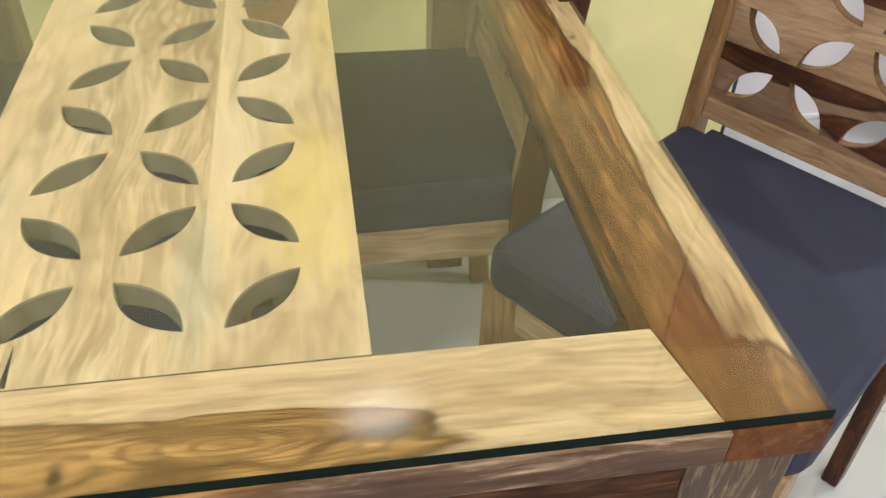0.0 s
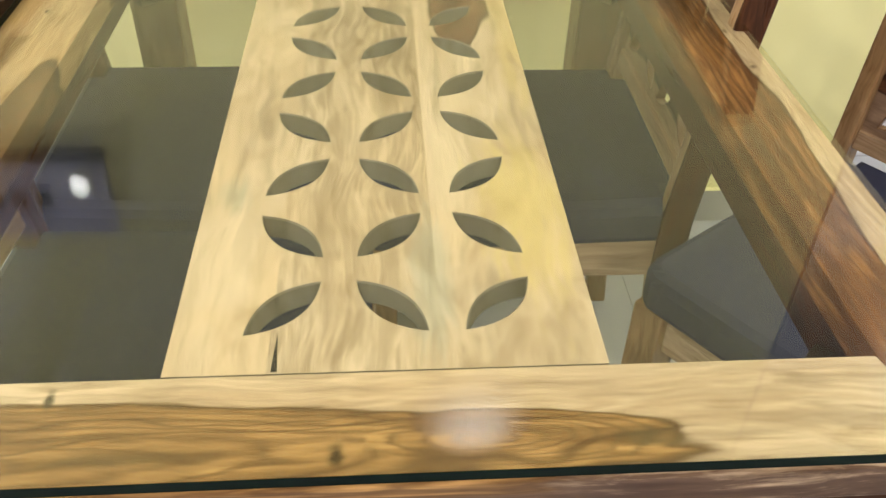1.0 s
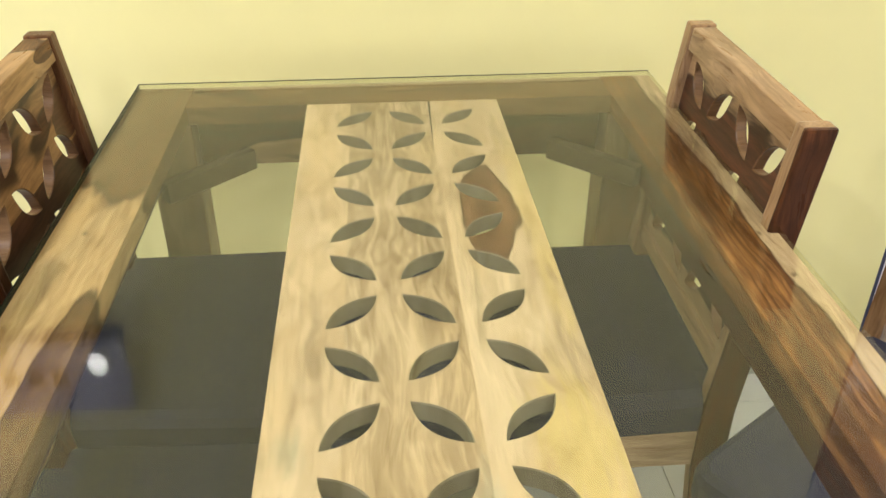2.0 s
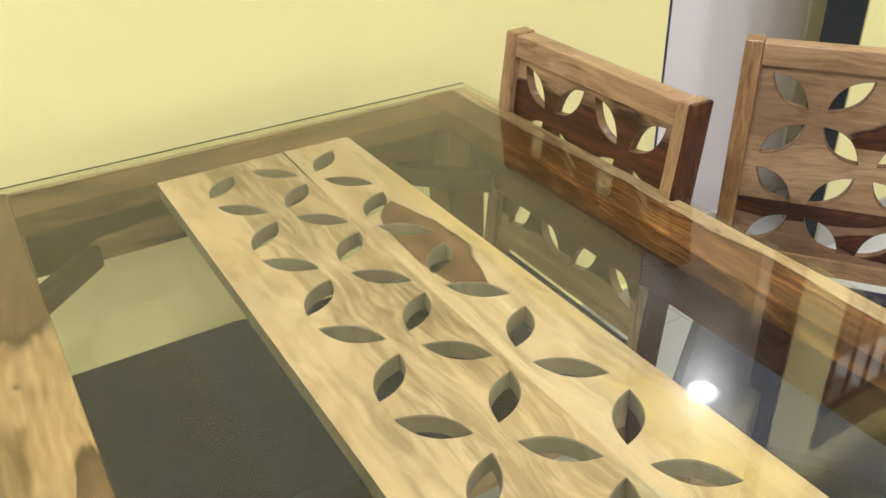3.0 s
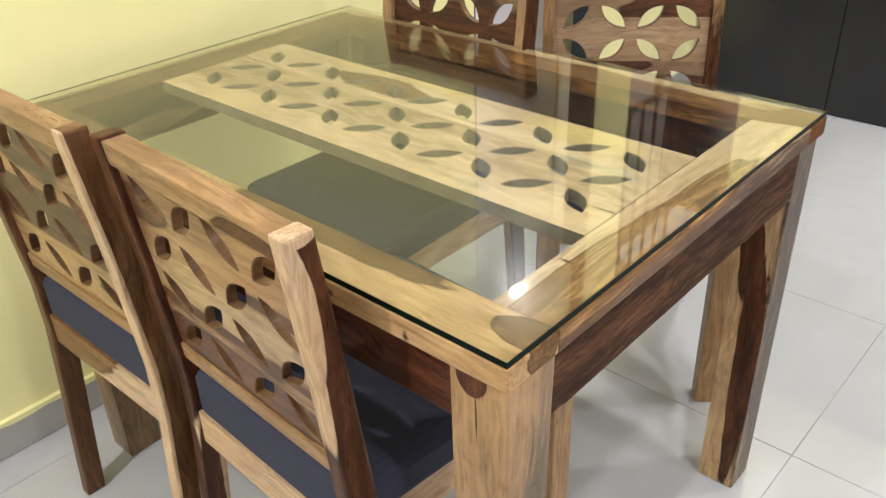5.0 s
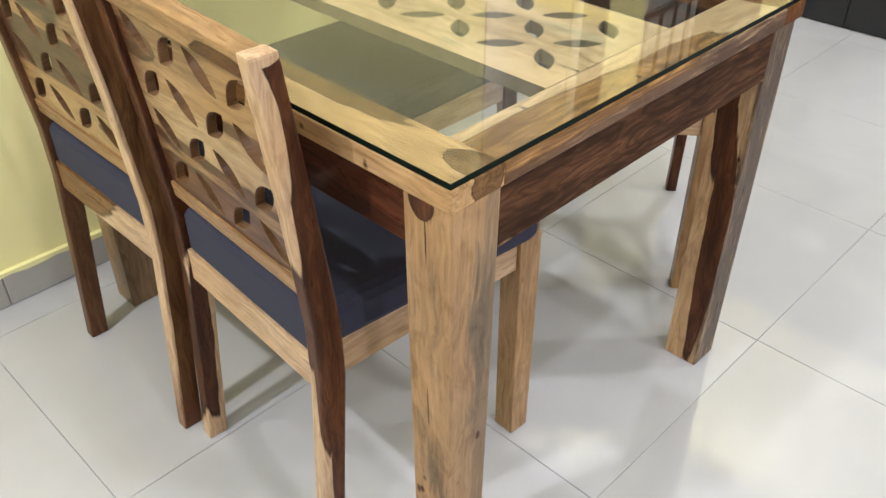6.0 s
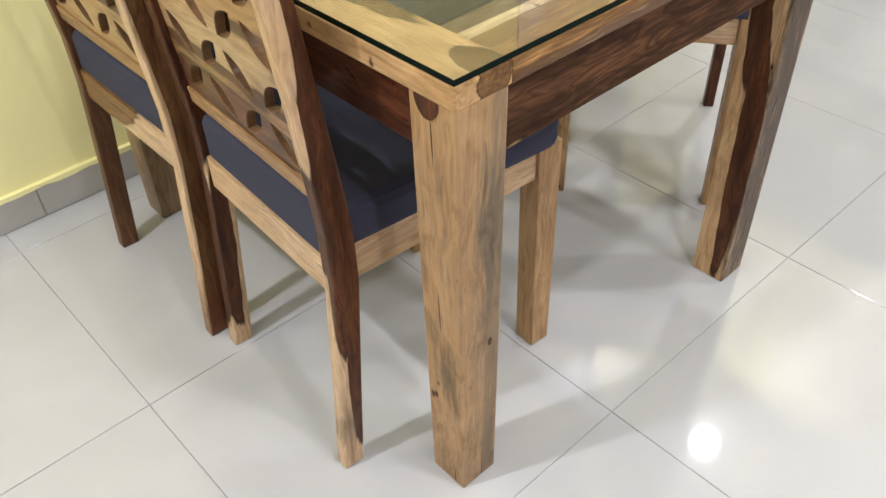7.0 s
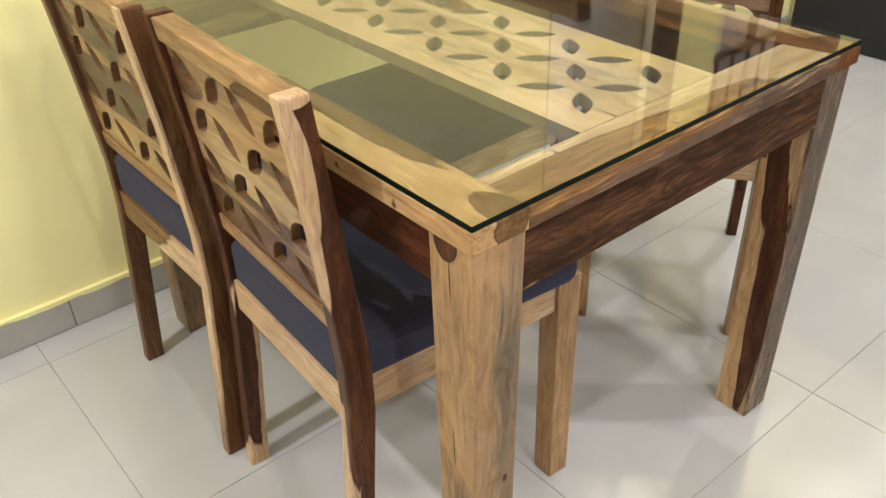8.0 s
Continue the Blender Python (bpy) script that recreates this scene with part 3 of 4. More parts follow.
bmesh.ops.create_uvsphere(globe, u_segments=32, v_segments=20, radius=0.17, matrix=Matrix.Translation((0, -0.06, 0)) @ Matrix.Diagonal((1, 0.26, 1, 1)))
shade = part("shade", globe, M_FROST, wl, "glowing frosted glass shade, brightest in the middle")

# ---- the dining table ----
TX0, TX1, TY0, TY1 = -0.424, 0.414, -0.560, 0.561
TOP, SLAB = 0.775, 0.03
IX0, IX1, IY0, IY1 = -0.335, 0.330, -0.470, 0.476
table = thing("dining_table", "sheesham wood dining table with a carved centre plank", "table")
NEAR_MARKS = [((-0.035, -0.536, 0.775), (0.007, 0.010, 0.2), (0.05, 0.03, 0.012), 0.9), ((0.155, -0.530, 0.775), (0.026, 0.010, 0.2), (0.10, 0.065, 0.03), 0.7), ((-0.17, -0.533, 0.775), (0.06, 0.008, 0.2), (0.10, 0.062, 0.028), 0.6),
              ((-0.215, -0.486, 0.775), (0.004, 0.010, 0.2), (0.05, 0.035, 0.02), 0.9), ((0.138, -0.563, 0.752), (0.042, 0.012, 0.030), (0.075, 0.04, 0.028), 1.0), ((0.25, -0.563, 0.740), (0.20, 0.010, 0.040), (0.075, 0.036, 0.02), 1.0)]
# The tint makes the whole front face darker than the top.
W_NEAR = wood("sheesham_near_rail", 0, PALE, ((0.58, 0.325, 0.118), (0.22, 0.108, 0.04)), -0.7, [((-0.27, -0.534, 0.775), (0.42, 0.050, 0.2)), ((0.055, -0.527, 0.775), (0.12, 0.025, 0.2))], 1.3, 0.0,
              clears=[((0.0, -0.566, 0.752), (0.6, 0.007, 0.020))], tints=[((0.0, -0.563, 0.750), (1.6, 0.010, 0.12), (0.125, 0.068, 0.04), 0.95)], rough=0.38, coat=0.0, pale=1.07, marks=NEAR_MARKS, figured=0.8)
W_FAR = wood("sheesham_far_rail", 0, UMBER, BROWN, 0.0, [], 4.1, rough=0.5, coat=0.0, pale=1.07, marks=[((0.0, 0.556, 0.775), (2.0, 0.012, 0.2), (0.50, 0.38, 0.24), 0.8)])
W_RIGHT = wood("sheesham_right_rail", 1, PALE, ((0.41, 0.19, 0.066), (0.14, 0.056, 0.021)), -0.6, [((0.340, 0.0, 0.775), (0.050, 0.85, 0.2)), ((0.375, -0.60, 0.77), (0.062, 0.125, 0.2))], 2.2, rough=0.5, coat=0.0, pale=1.07, marks=[((0.360, 0.34, 0.775), (0.055, 0.30, 0.2), (0.10, 0.036, 0.014), 0.8), ((0.385, -0.563, 0.745), (0.16, 0.010, 0.07), (0.10, 0.043, 0.02), 1.0), ((0.362, -0.50, 0.775), (0.045, 0.13, 0.2), (0.16, 0.058, 0.02), 0.8), ((0.350, 0.12, 0.775), (0.012, 0.10, 0.2), (0.10, 0.06, 0.03), 0.5), ((0.345, -0.2, 0.775), (0.010, 0.12, 0.2), (0.12, 0.075, 0.035), 0.5)], figured=0.6)
FLECK = (0.27, 0.145, 0.06)
LEFT_FLECKS = [((-0.385, 0.16, 0.775), (0.010, 0.035, 0.2), FLECK, 0.7), ((-0.372, 0.08, 0.775), (0.006, 0.030, 0.2), FLECK, 0.6), ((-0.395, -0.02, 0.775), (0.008, 0.050, 0.2), FLECK, 0.5),
               ((-0.365, -0.10, 0.775), (0.006, 0.018, 0.2), FLECK, 0.7), ((-0.39, -0.24, 0.775), (0.007, 0.060, 0.2), FLECK, 0.5), ((-0.43, -0.30, 0.76), (0.02, 0.008, 0.006), (0.05, 0.025, 0.015), 1.0),
               ((-0.43, -0.42, 0.755), (0.02, 0.006, 0.010), (0.05, 0.025, 0.015), 1.0), ((-0.43, -0.05, 0.76), (0.02, 0.10, 0.008), FLECK, 0.6)]
W_LEFT = wood("sheesham_left_rail", 1, MUSTARD, ((0.24, 0.135, 0.06), (0.14, 0.075, 0.035)), -0.5, [((-0.385, 0.5, 0.775), (0.11, 0.34, 0.2)), ((-0.345, -0.22, 0.775), (0.026, 0.20, 0.2)), ((-0.362, -0.545, 0.765), (0.030, 0.055, 0.034))], 3.7, 0.8, tints=LEFT_FLECKS, rough=0.5, coat=0.0, pale=1.07)
near, right = box(IX0 + 0.0004, IX1 - 0.0004, TY0, IY0, TOP - SLAB, TOP - 0.0004, 0.0015), box(IX1, TX1, TY0, TY1, TOP - SLAB, TOP, 0.002)
bmesh.ops.bisect_plane(right, geom=right.verts[:] + right.edges[:] + right.faces[:], plane_co=(0, IY0, 0), plane_no=(0, 1, 0))
for v in near.verts[:] + right.verts[:]:  # the joint runs askew
    if 0.32 < v.co.x < 0.34 and v.co.y < IY0:
        v.co.x += 0.020 * (IY0 - v.co.y) / (IY0 - TY0)
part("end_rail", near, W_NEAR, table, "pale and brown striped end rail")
part("end_rail", box(IX0 + 0.0004, IX1 - 0.0004, IY1, TY1, TOP - SLAB, TOP - 0.0004, 0.0015), W_FAR, table)
part("side_rail", box(TX0, IX0, TY0, TY1, TOP - SLAB, TOP, 0.002), W_LEFT, table, "mustard sapwood side rail")
part("side_rail", right, W_RIGHT, table, "orange brown side rail with a pale edge")
# Wood darkened for the corner blocks: the dimness under the top is in its colour.
W_BLOCK_SHADE = wood("sheesham_block_shade", 0, ((0.10, 0.068, 0.04), (0.065, 0.042, 0.024)), HEART, 0.0, [], 18.0)
for bx, by, turn in ((IX0 + 0.028, IY0 + 0.028, 45), (IX1 - 0.028, IY0 + 0.028, -45), (IX0 + 0.028, IY1 - 0.028, -45), (IX1 - 0.028, IY1 - 0.028, 45)):
    blk = box(-0.011, 0.011, -0.083, 0.083, 0.657, 0.690, 0.001, 1)
    bmesh.ops.rotate(blk, verts=blk.verts[:], cent=(0, 0, 0), matrix=Euler((0, 0, radians(turn))).to_matrix())
    bmesh.ops.translate(blk, verts=blk.verts[:], vec=(bx, by, 0))
    part("corner_block", blk, W_BLOCK_SHADE, table)
PLANK_STAINS = [((0.112, -0.29, 0.775), (0.045, 0.15, 0.2), (0.69, 0.52, 0.17), 0.5), ((0.030, -0.38, 0.775), (0.018, 0.10, 0.2), (0.42, 0.40, 0.32), 0.5),
                ((-0.128, -0.27, 0.775), (0.018, 0.035, 0.2), (0.40, 0.37, 0.27), 0.5), ((0.135, 0.12, 0.775), (0.018, 0.30, 0.2), (0.68, 0.50, 0.17), 0.4)]
W_PLANK = wood("sheesham_plank", 1, ((0.70, 0.53, 0.36), (0.53, 0.375, 0.235)), ((0.28, 0.15, 0.078), (0.13, 0.06, 0.032)), -0.8, [((0.088, 0.118, 0.775), (0.035, 0.122, 0.2))], 6.4, 0.0, bands=(-0.083, 0.034), tints=PLANK_STAINS, grain=0.10, stain=0.3, rough=0.5, coat=0.0, pale=1.07, cloudy=0.55)
PU, PV = 0.0767, 0.0818
pl = fretwork(-0.150, 0.145, IY0 + 0.001, IY1 - 0.001, PU, PV, 3, 11, 1, 0.021, 0.64, 0.375, cu0=0.0005 - 1.5 * PU, cv0=0.003 - 5.5 * PV)
bmesh.ops.translate(pl, verts=pl.verts[:], vec=(0, 0, TOP - 0.0008))
# Hole walls get a darker, greyer wood: the shade inside is put into the colour.
W_CUT_SHADE = wood("sheesham_cut_shade", 2, ((0.30, 0.255, 0.19), (0.22, 0.18, 0.13)), HEART, -1.0, [], 6.9, 0.0, rough=0.5, grain=0.2)
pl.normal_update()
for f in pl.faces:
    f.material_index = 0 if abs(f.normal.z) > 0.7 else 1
plank = part("carved_plank", pl, (W_PLANK, W_CUT_SHADE), table, "pale centre plank fretted with leaf-shaped holes")
W_APX = wood("sheesham_apron_x", 0, TAN, ((0.14, 0.064, 0.030), (0.042, 0.018, 0.010)), 0.6, [((0.06, -0.54, 0.69), (0.36, 0.2, 0.05))], 5.5, rough=0.55, figured=0.65)
W_APY = wood("sheesham_apron_y", 1, TAN, RED, 1.3, [], 8.5)
part("apron", box(-0.338, 0.328, -0.556, -0.526, 0.656, TOP - SLAB, 0.0015), W_APX, table, "dark figured heartwood apron")
part("apron", box(-0.335, 0.325, 0.518, 0.540, 0.656, TOP - SLAB, 0.0015), W_APX, table)
part("apron", box(-0.406, -0.382, -0.475, 0.470, 0.656, TOP - SLAB, 0.0015), W_APY, table)
part("apron", box(0.366, 0.388, -0.468, 0.468, 0.656, TOP - SLAB, 0.0015), W_APY, table)
LEG = 0.072
SMUDGE, PITCHY = (0.13, 0.105, 0.075), (0.03, 0.018, 0.012)
# Cracks, smudges, and one broad tint that paints the -y face's shading.
LEG_MARKS_AND_SHADE = [((-0.425, -0.516, 0.732), (0.025, 0.020, 0.020), PITCHY, 1.0), ((-0.425, -0.515, 0.69), (0.025, 0.0018, 0.05), PITCHY, 1.0),
             ((-0.413, -0.508, 0.40), (0.025, 0.0015, 0.05), PITCHY, 0.8), ((-0.402, -0.520, 0.02), (0.025, 0.0017, 0.055), PITCHY, 1.0),
             ((-0.36, -0.541, 0.015), (0.0017, 0.012, 0.06), PITCHY, 1.0), ((-0.345, -0.548, 0.40), (0.014, 0.012, 0.004), PITCHY, 0.9),
             ((-0.353, -0.545, 0.33), (0.007, 0.012, 0.014), (0.07, 0.045, 0.03), 1.0), ((-0.405, -0.480, 0.20), (0.025, 0.005, 0.012), PITCHY, 0.9),
             ((-0.345, -0.542, 0.10), (0.022, 0.012, 0.12), SMUDGE, 0.8), ((-0.404, -0.515, 0.26), (0.025, 0.03, 0.07), SMUDGE, 0.6), ((-0.340, -0.552, 0.42), (0.050, 0.045, 0.60), (0.22, 0.155, 0.098), 0.9), ((-0.362, -0.552, 0.54), (0.026, 0.012, 0.17), SMUDGE, 0.7)]
W_LEGA = wood("sheesham_leg_greyed", 2, GREYED, HEART, -0.8, [((-0.424, -0.512, 0.738), (0.020, 0.020, 0.024)), ((-0.353, -0.546, 0.33), (0.004, 0.02, 0.008)), ((-0.408, -0.488, 0.205), (0.02, 0.004, 0.007))], 9.1, 0.6, 0.4, 0.5, tints=LEG_MARKS_AND_SHADE, grain=0.3, cloudy=0.9)
# The first tint paints the -y face dark, as it stands in shade.
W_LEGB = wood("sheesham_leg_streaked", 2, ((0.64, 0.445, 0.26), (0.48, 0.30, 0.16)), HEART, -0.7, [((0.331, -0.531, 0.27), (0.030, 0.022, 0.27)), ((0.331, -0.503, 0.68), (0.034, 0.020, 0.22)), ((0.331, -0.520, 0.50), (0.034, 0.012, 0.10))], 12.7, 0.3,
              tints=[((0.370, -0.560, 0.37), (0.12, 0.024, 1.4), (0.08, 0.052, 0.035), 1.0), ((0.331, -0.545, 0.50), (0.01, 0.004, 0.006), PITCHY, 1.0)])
W_LEGC = wood("sheesham_leg_plain", 2, ((0.36, 0.245, 0.14), (0.24, 0.155, 0.085)), HEART, -0.5, [], 15.3, stain=0.5)
for x0, y0, dx, dy, mt, lb in ((-0.401, -0.539, -0.011, -0.014, W_LEGA, "square leg with greyed stains and a face darkened as shading"), (0.332, -0.552, -0.002, -0.003, W_LEGB, "square leg with a dark heartwood streak"), (-0.403, 0.472, 0, 0, W_LEGC, ""), (0.327, 0.472, 0, 0, W_LEGC, "")):
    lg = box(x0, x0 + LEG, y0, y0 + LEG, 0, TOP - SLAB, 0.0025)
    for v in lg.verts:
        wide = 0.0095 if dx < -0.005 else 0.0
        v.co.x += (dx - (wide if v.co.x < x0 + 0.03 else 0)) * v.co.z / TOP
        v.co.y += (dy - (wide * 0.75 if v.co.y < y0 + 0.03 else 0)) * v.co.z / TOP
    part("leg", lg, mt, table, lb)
for (ax, ay), (bx, by), (cx2, cy2) in (((-0.080, IY0 + 0.002), (-0.0755, IY0 + 0.002), (-0.078, -0.432)), ((0.036, 0.475), (0.040, 0.475), (0.033, 0.28))):
    crack = bmesh.new()
    crack.faces.new([crack.verts.new((x, y, TOP - 0.0003)) for x, y in ((ax, ay), (bx, by), (cx2, cy2))])
    part("crack", crack, M_CRACK, plank, "dark open crack in the plank")

pane = thing("glass_top", "clear glass sheet with green edges on the table", "glass top")
GX0, GX1, GY0, GY1 = TX0 + 0.003, TX1 - 0.003, TY0 + 0.003, TY1 - 0.003
sheet = bmesh.new()
for z, turn in ((TOP + 0.0006, -1), (TOP + 0.0086, 1)):
    sheet.faces.new([sheet.verts.new((x, y, z)) for x, y in ((GX0, GY0), (GX1, GY0), (GX1, GY1), (GX0, GY1))[::turn]])
part("sheet", sheet, M_GLASS, pane)
# Far and right edges pale, others dark: how the glass catches light, by colour.
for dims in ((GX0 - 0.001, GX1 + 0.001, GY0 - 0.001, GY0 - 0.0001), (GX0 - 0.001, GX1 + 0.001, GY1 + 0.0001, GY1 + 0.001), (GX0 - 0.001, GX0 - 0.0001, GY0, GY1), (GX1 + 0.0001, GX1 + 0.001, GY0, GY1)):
    part("polished_edge", box(*dims, TOP + 0.0008, TOP + 0.0084), M_GLASSFAR if dims[2] > 0.4 or dims[0] > 0.3 else M_GLASSEDGE, pane, "polished glass edge, its bright look put into a pale colour" if dims[2] > 0.4 or dims[0] > 0.3 else "green polished glass edge")

# Thin dark strip added for the line that the far glass edge shows.
part("far_edge_line", box(GX0 - 0.001, GX1 + 0.001, GY1 + 0.0001, GY1 + 0.0014, TOP + 0.0076, TOP + 0.0088), M_GLASSEDGE, pane, "dark line of the glass sheet's far edge")

# ---- the chairs ----
CW = 0.406
REAR = [(0.030, 0.0), (0.046, 0.20), (0.062, 0.40), (0.062, 0.50), (0.042, 0.70), (0.018, 0.903)]


def lean(z):
    for (xa, za), (xb, zb) in zip(REAR, REAR[1:]):
        if z <= zb:
            return xa + (xb - xa) * (z - za) / (zb - za)
    return REAR[-1][0]


def chair(at, label, mats, side):
    """Front along x, width along y, the back's top rear edge over x = 0."""
    post, rail_m, panel_m, seat_m, leg_m, side_m = mats
    c = thing("dining_chair", label, "chair", "chairs round the table", at=at)
    h = CW / 2
    for s in (-1, 1):
        part("back_post", sweep(REAR, 0.0135, (0.019, 0.02, 0.022, 0.022, 0.020, 0.019), s * (h - 0.0135), 0.004), post, c)
        part("front_leg", sweep([(0.470, 0.0), (0.467, 0.462)], 0.0225, (0.0215, 0.0255), s * (h - 0.0205), 0.003), leg_m, c)
        part("side_rail", box(0.078, 0.442, s * (h - 0.006) - (0.026 if s > 0 else 0), s * (h - 0.006) + (0.026 if s < 0 else 0), 0.400, 0.462, 0.0015), side_m, c)
    part("front_rail", box(0.454, 0.480, -h + 0.044, h - 0.044, 0.400, 0.462, 0.0015), seat_m, c)
    part("rear_rail", box(0.046, 0.070, -h + 0.0275, h - 0.0275, 0.376, 0.437, 0.0015), seat_m, c)
    inner = h - 0.0275
    for nm, z0, z1, th in (("top_rail", 0.867, 0.900, 0.0165), ("lower_rail", 0.542, 0.570, 0.0125)):
        b = box(-th, th, -inner, inner, z0, z1, 0.002)
        for v in b.verts:
            v.co.x += lean(v.co.z)
        part(nm, b, rail_m, c)
    b = fretwork(-inner, inner, 0.5695, 0.8675, 0.0843, 0.0742, 4, 4, 1, 0.0145, 0.68, 0.40)
    b.normal_update()
    for f in b.faces:
        f.material_index = 0 if abs(f.normal.z) > 0.7 else 1
    for v in b.verts:
        u, w, z = v.co
        v.co = (lean(w) + 0.0065 + z, u, w)
    part("carved_panel", b, (panel_m, W_HOLE_SHADE), c, "carved panel with leaf-shaped holes")
    cu = bmesh.new()
    prof = [(0.049, -inner + 0.010), (0.084, -inner + 0.010), (0.084, -h + 0.004), (0.456, -h - 0.010)]
    prof += [(0.456 + 0.038 * math.sin(a), -h - 0.010 + 0.038 * (1 - math.cos(a))) for a in (radians(22), radians(45), radians(68), radians(90))]
    prof += [(x, -y) for x, y in reversed(prof)]
    rings = []
    for z, inset in ((0.462, 0.003), (0.470, 0.0), (0.501, 0.0), (0.513, 0.005), (0.520, 0.016)):
        ring = []
        for x, y in prof:
            ring.append(cu.verts.new((min(max(x, 0.049 + inset), 0.494 - inset), math.copysign(max(abs(y) - inset, 0), y), z + (0 if x > 0.09 else 0.007 if z > 0.48 else -0.025 if x < 0.06 else 0))))
        rings.append(ring)
    for a, d in zip(rings, rings[1:]):
        for k in range(len(a)):
            cu.faces.new((a[k], a[(k + 1) % len(a)], d[(k + 1) % len(a)], d[k]))
    cu.faces.new(rings[0][::-1])
    cu.faces.new(rings[-1])
    bmesh.ops.recalc_face_normals(cu, faces=cu.faces[:])
    part("cushion", cu, M_FABRIC, c, "navy grey upholstered seat cushion")
    return c


BOARDS = (0.655, 0.755)
# Darker wood for the panels' hole walls, with their shade in the base colour.
W_HOLE_SHADE = wood("sheesham_hole_shade", 0, ((0.20, 0.115, 0.06), (0.13, 0.07, 0.035)), HEART, -0.6, [], 27.0, 0.0, grain=0.3)


def chair_mats(tag, seed, post, rail_c, panel, seat=(PALE, GOLD, -0.4, ()), leg=-0.5):
    """Each of post, rail, panel: sap colours, heart colours, free heartwood, heart lenses, sap lenses."""
    return (wood(tag + "_post_wood", 2, post[0], post[1], post[2], post[3], seed, clears=post[4], bend=REAR, marks=post[5] if len(post) > 5 else ()), wood(tag + "_rail_wood", 1, rail_c[0], rail_c[1], rail_c[2], rail_c[3], seed + 1.1),
            wood(tag + "_panel_wood", 1, panel[0], panel[1], panel[2], panel[3], seed + 2.3, bend=REAR, coat=0.18, rough=0.36, bands=BOARDS, band_axis=2, tints=panel[4] if len(panel) > 4 else ()), wood(tag + "_seat_wood", 1, seat[0], seat[1], seat[2], seat[3], seed + 3.7),
            wood(tag + "_leg_wood", 2, ((0.47, 0.30, 0.155), (0.31, 0.18, 0.088)), HEART, leg, [], seed + 4.9), wood(tag + "_side_wood", 0, seat[0], seat[1], seat[2], [], seed + 5.3))


EDGE = (-0.024, -0.19, 0.45), (0.010, 0.06, 0.9)
MATS_A = chair_mats("wall_chair", 21.0, (PALE, ((0.25, 0.128, 0.060), (0.115, 0.052, 0.023)), 1.4, [((0.0, 0.19, 0.45), (0.04, 0.016, 0.9))], [EDGE, ((-0.024, 0.207, 0.45), (0.02, 0.010, 0.8))], [((0.0, 0.185, 0.35), (0.05, 0.030, 0.9), (0.085, 0.038, 0.018), 0.75), ((0.0, -0.19, 0.03), (0.06, 0.05, 0.13), (0.13, 0.05, 0.024), 0.8)]), (TAN, BROWN, -0.45, [((0.0, 0.15, 0.89), (0.1, 0.05, 0.012))]),
                    (HONEY, ((0.125, 0.053, 0.024), (0.052, 0.021, 0.010)), 0.12, [((0.0, 0.02, 0.705), (0.1, 0.34, 0.075), 0.655, 0.755), ((0.0, 0.16, 0.80), (0.1, 0.05, 0.04), 0.755, 1.0), ((0.0, -0.14, 0.61), (0.1, 0.05, 0.012), 0.0, 0.655)],
                     [((0.0, 0.0, 0.60), (0.1, 0.3, 0.06), (0.50, 0.34, 0.16), 0.5, 0.0, 0.655)]),
                    (PALE, ((0.30, 0.155, 0.062), (0.16, 0.075, 0.03)), -0.4, [((0.05, 0.12, 0.43), (0.02, 0.15, 0.06))]))
MATS_D = chair_mats("corner_chair", 34.0, (PALE, HEART, -0.6, [((0.0, 0.19, 0.72), (0.06, 0.05, 0.42)), ((-0.009, 0.19, 0.26), (0.022, 0.05, 0.24)), ((0.016, -0.19, 0.66), (0.030, 0.06, 0.34)), ((0.0, -0.19, 0.60), (0.05, 0.06, 0.19)), ((-0.008, -0.208, 0.42), (0.034, 0.020, 0.17)), ((0.014, -0.205, 0.27), (0.020, 0.03, 0.22))],
                    [((-0.022, -0.195, 0.82), (0.010, 0.06, 0.21)), ((-0.01, -0.19, 0.905), (0.03, 0.05, 0.018)), ((-0.018, -0.2, 0.82), (0.018, 0.06, 0.10))], [((-0.01, -0.19, 0.10), (0.03, 0.05, 0.05), (0.16, 0.12, 0.08), 0.6)]), (TAN, BROWN, -0.35, [((0, -0.13, 0.875), (0.1, 0.07, 0.018))]),
                    (HONEY, ((0.17, 0.068, 0.029), (0.07, 0.027, 0.012)), 0.10, [((0.0, 0.02, 0.600), (0.1, 0.24, 0.040), 0.0, 0.655), ((0.0, 0.05, 0.662), (0.1, 0.26, 0.013), 0.655, 0.755), ((0.0, 0.15, 0.815), (0.1, 0.07, 0.030), 0.755, 1.0), ((0.0, -0.13, 0.765), (0.1, 0.10, 0.012), 0.755, 1.0)],
                     [((0.0, -0.02, 0.71), (0.1, 0.3, 0.05), (0.60, 0.45, 0.27), 0.5, 0.655, 0.755)]))
PINK = ((0.45, 0.30, 0.18), (0.31, 0.195, 0.11))
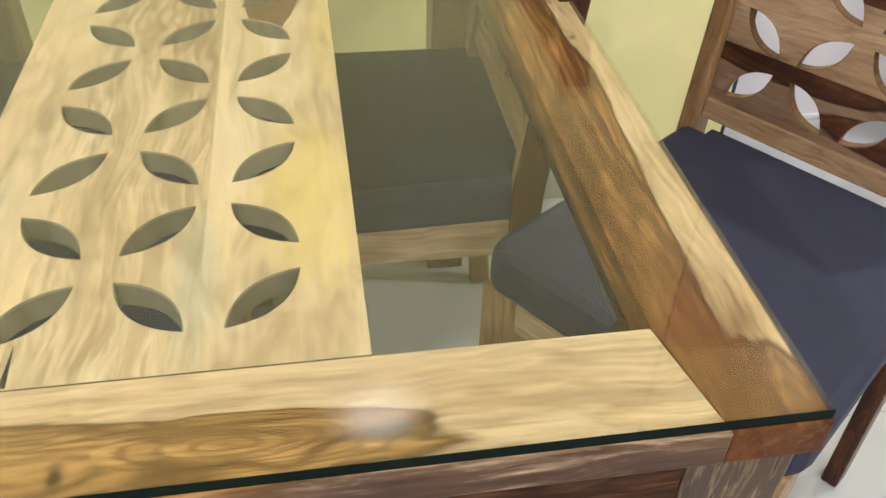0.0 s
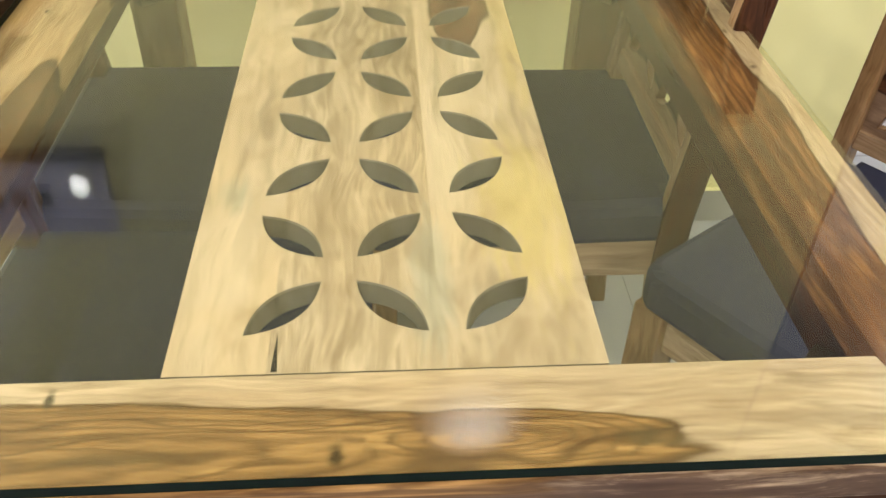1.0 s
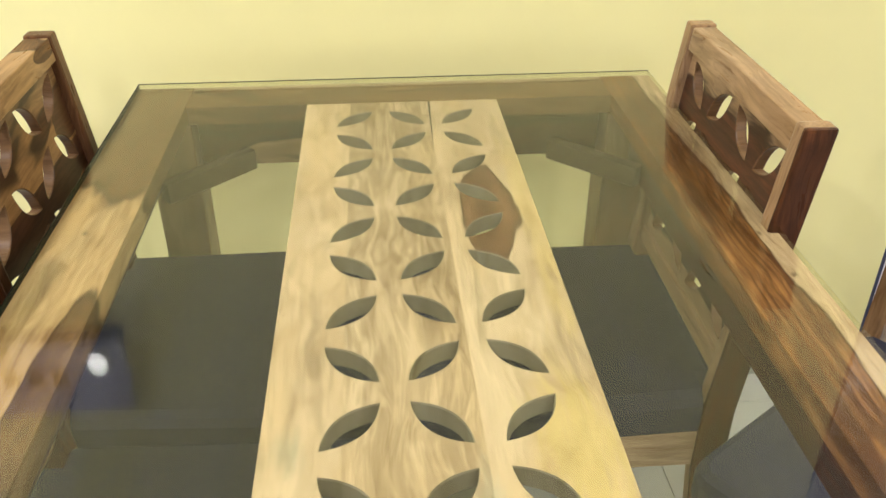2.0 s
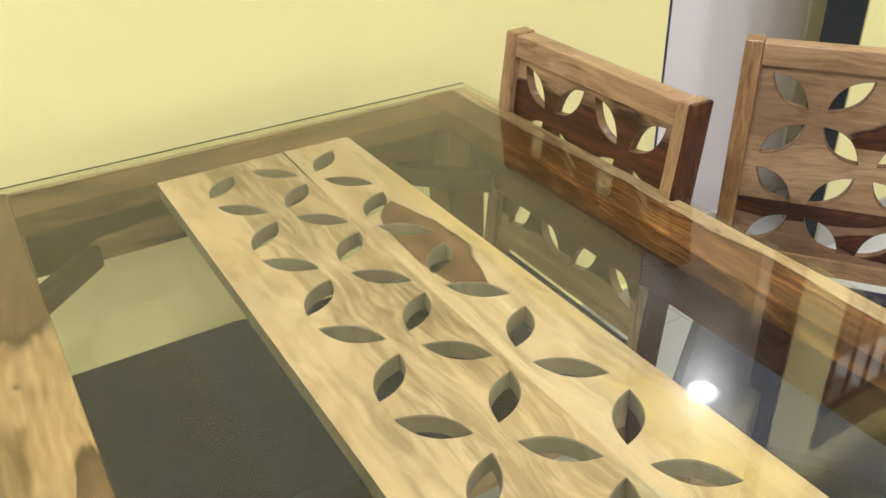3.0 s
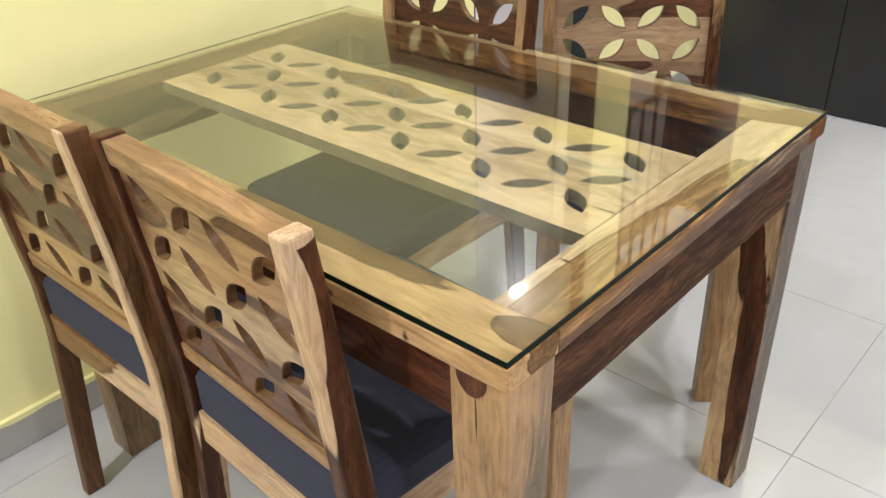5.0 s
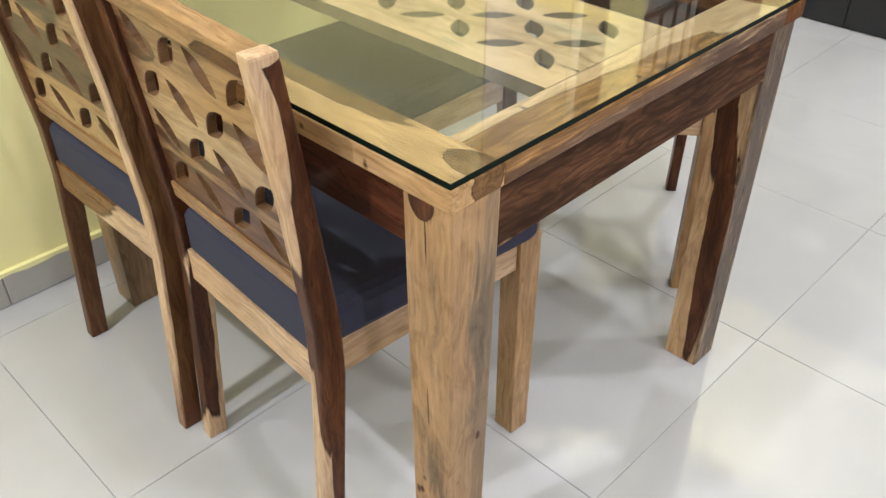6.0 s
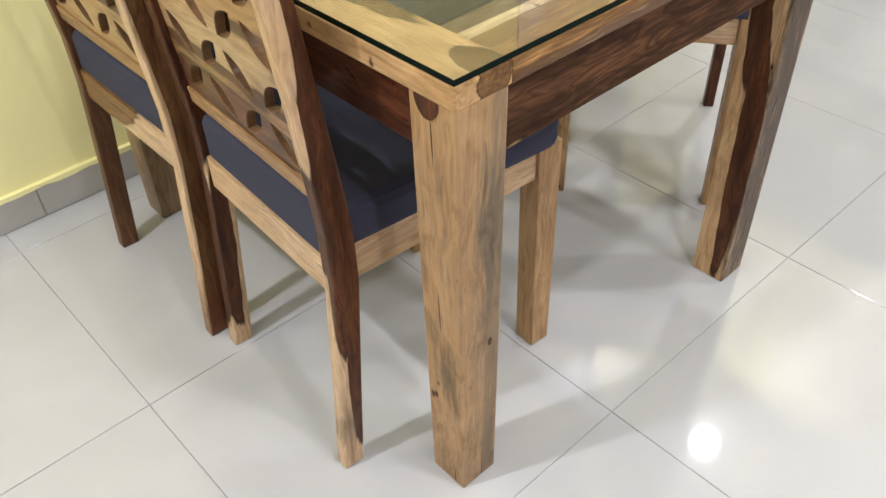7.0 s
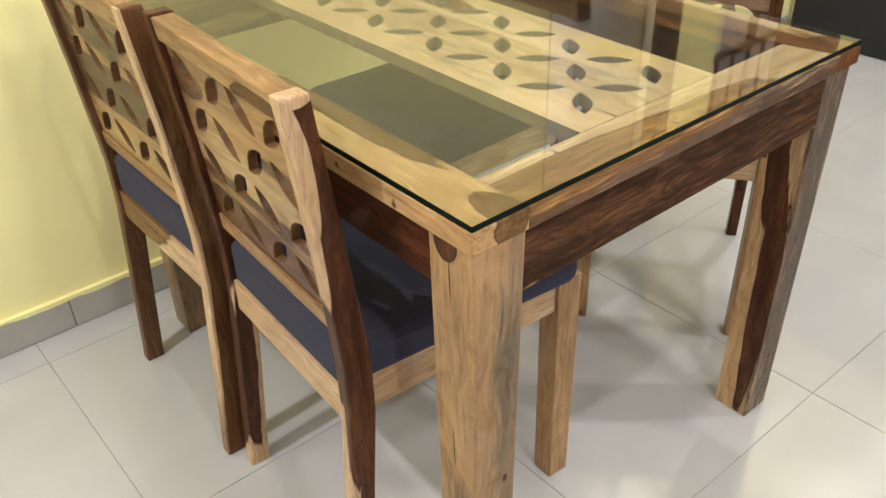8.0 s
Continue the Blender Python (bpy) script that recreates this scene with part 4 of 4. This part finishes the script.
MATS_B = chair_mats("turned_chair", 60.0, (TAN, HEART, -0.6, [((0.0, 0.200, 0.26), (0.06, 0.060, 0.55))], []), (PINK, UMBER, -0.1, []),
                    (PINK, HEART, -0.4, [((0.0, 0.13, 0.765), (0.1, 0.16, 0.058), 0.755, 1.0), ((0.0, -0.09, 0.645), (0.1, 0.14, 0.022), 0.0, 0.655), ((0.0, 0.1, 0.60), (0.1, 0.14, 0.025), 0.0, 0.655)],
                     [((0.0, -0.12, 0.80), (0.1, 0.20, 0.11), (0.23, 0.145, 0.085), 0.8, 0.755, 1.0), ((0.0, 0.0, 0.62), (0.1, 0.4, 0.09), (0.22, 0.135, 0.085), 0.85, 0.0, 0.655)]))
MATS_C = chair_mats("far_chair", 47.0, (PINK, HEART, -0.3, [((0.0, 0.207, 0.6), (0.1, 0.010, 1.2))], []), (PINK, HEART, -0.3, []), (PINK, RED, -0.3, [((0.0, 0.05, 0.72), (0.1, 0.50, 0.125))]))
chair(pose(-0.533, 0.262, 0, 0, 0, 0), "sheesham dining chair, navy seat, pushed in by the wall", MATS_A, 1)
chair(pose(-0.521, -0.171, 0, 0, 0, -3), "sheesham dining chair with navy seat pushed in beside the table corner", MATS_D, 1)
chair(pose(0.456, 0.239, 0, 0, 0, 179.5), "walnut toned dining chair pushed fully under the table", MATS_C, -1)
chair(pose(0.830, 0.046, 0, 0, 0, 180 + 35.9), "walnut toned dining chair pulled out and turned from the table", MATS_B, -1)

# ---- floor tiles, laid last ----
PITCH = 0.599
tile_mesh = None
for i in range(-4, 7):
    for j in range(-7, 5):
        x0, y0 = -0.696 + PITCH * i, -0.008 + PITCH * j
        x1, y1 = x0 + PITCH - 0.0014, y0 + PITCH - 0.0014
        if x0 < WW - 0.6 or x1 > 3.7 or y0 < WS - 0.6 or y1 > 2.9:
            continue
        if tile_mesh is None:
            b = box(0, PITCH - 0.0014, 0, PITCH - 0.0014, -0.008, 0.0, 0.0008, 1)
            tile_mesh = bpy.data.meshes.new("floor_tile")
            b.to_mesh(tile_mesh)
            b.free()
            tile_mesh.materials.append(M_TILE)
        o = new("floor_tile", tile_mesh)
        o.location = (x0, y0, 0)
        o.parent = floor
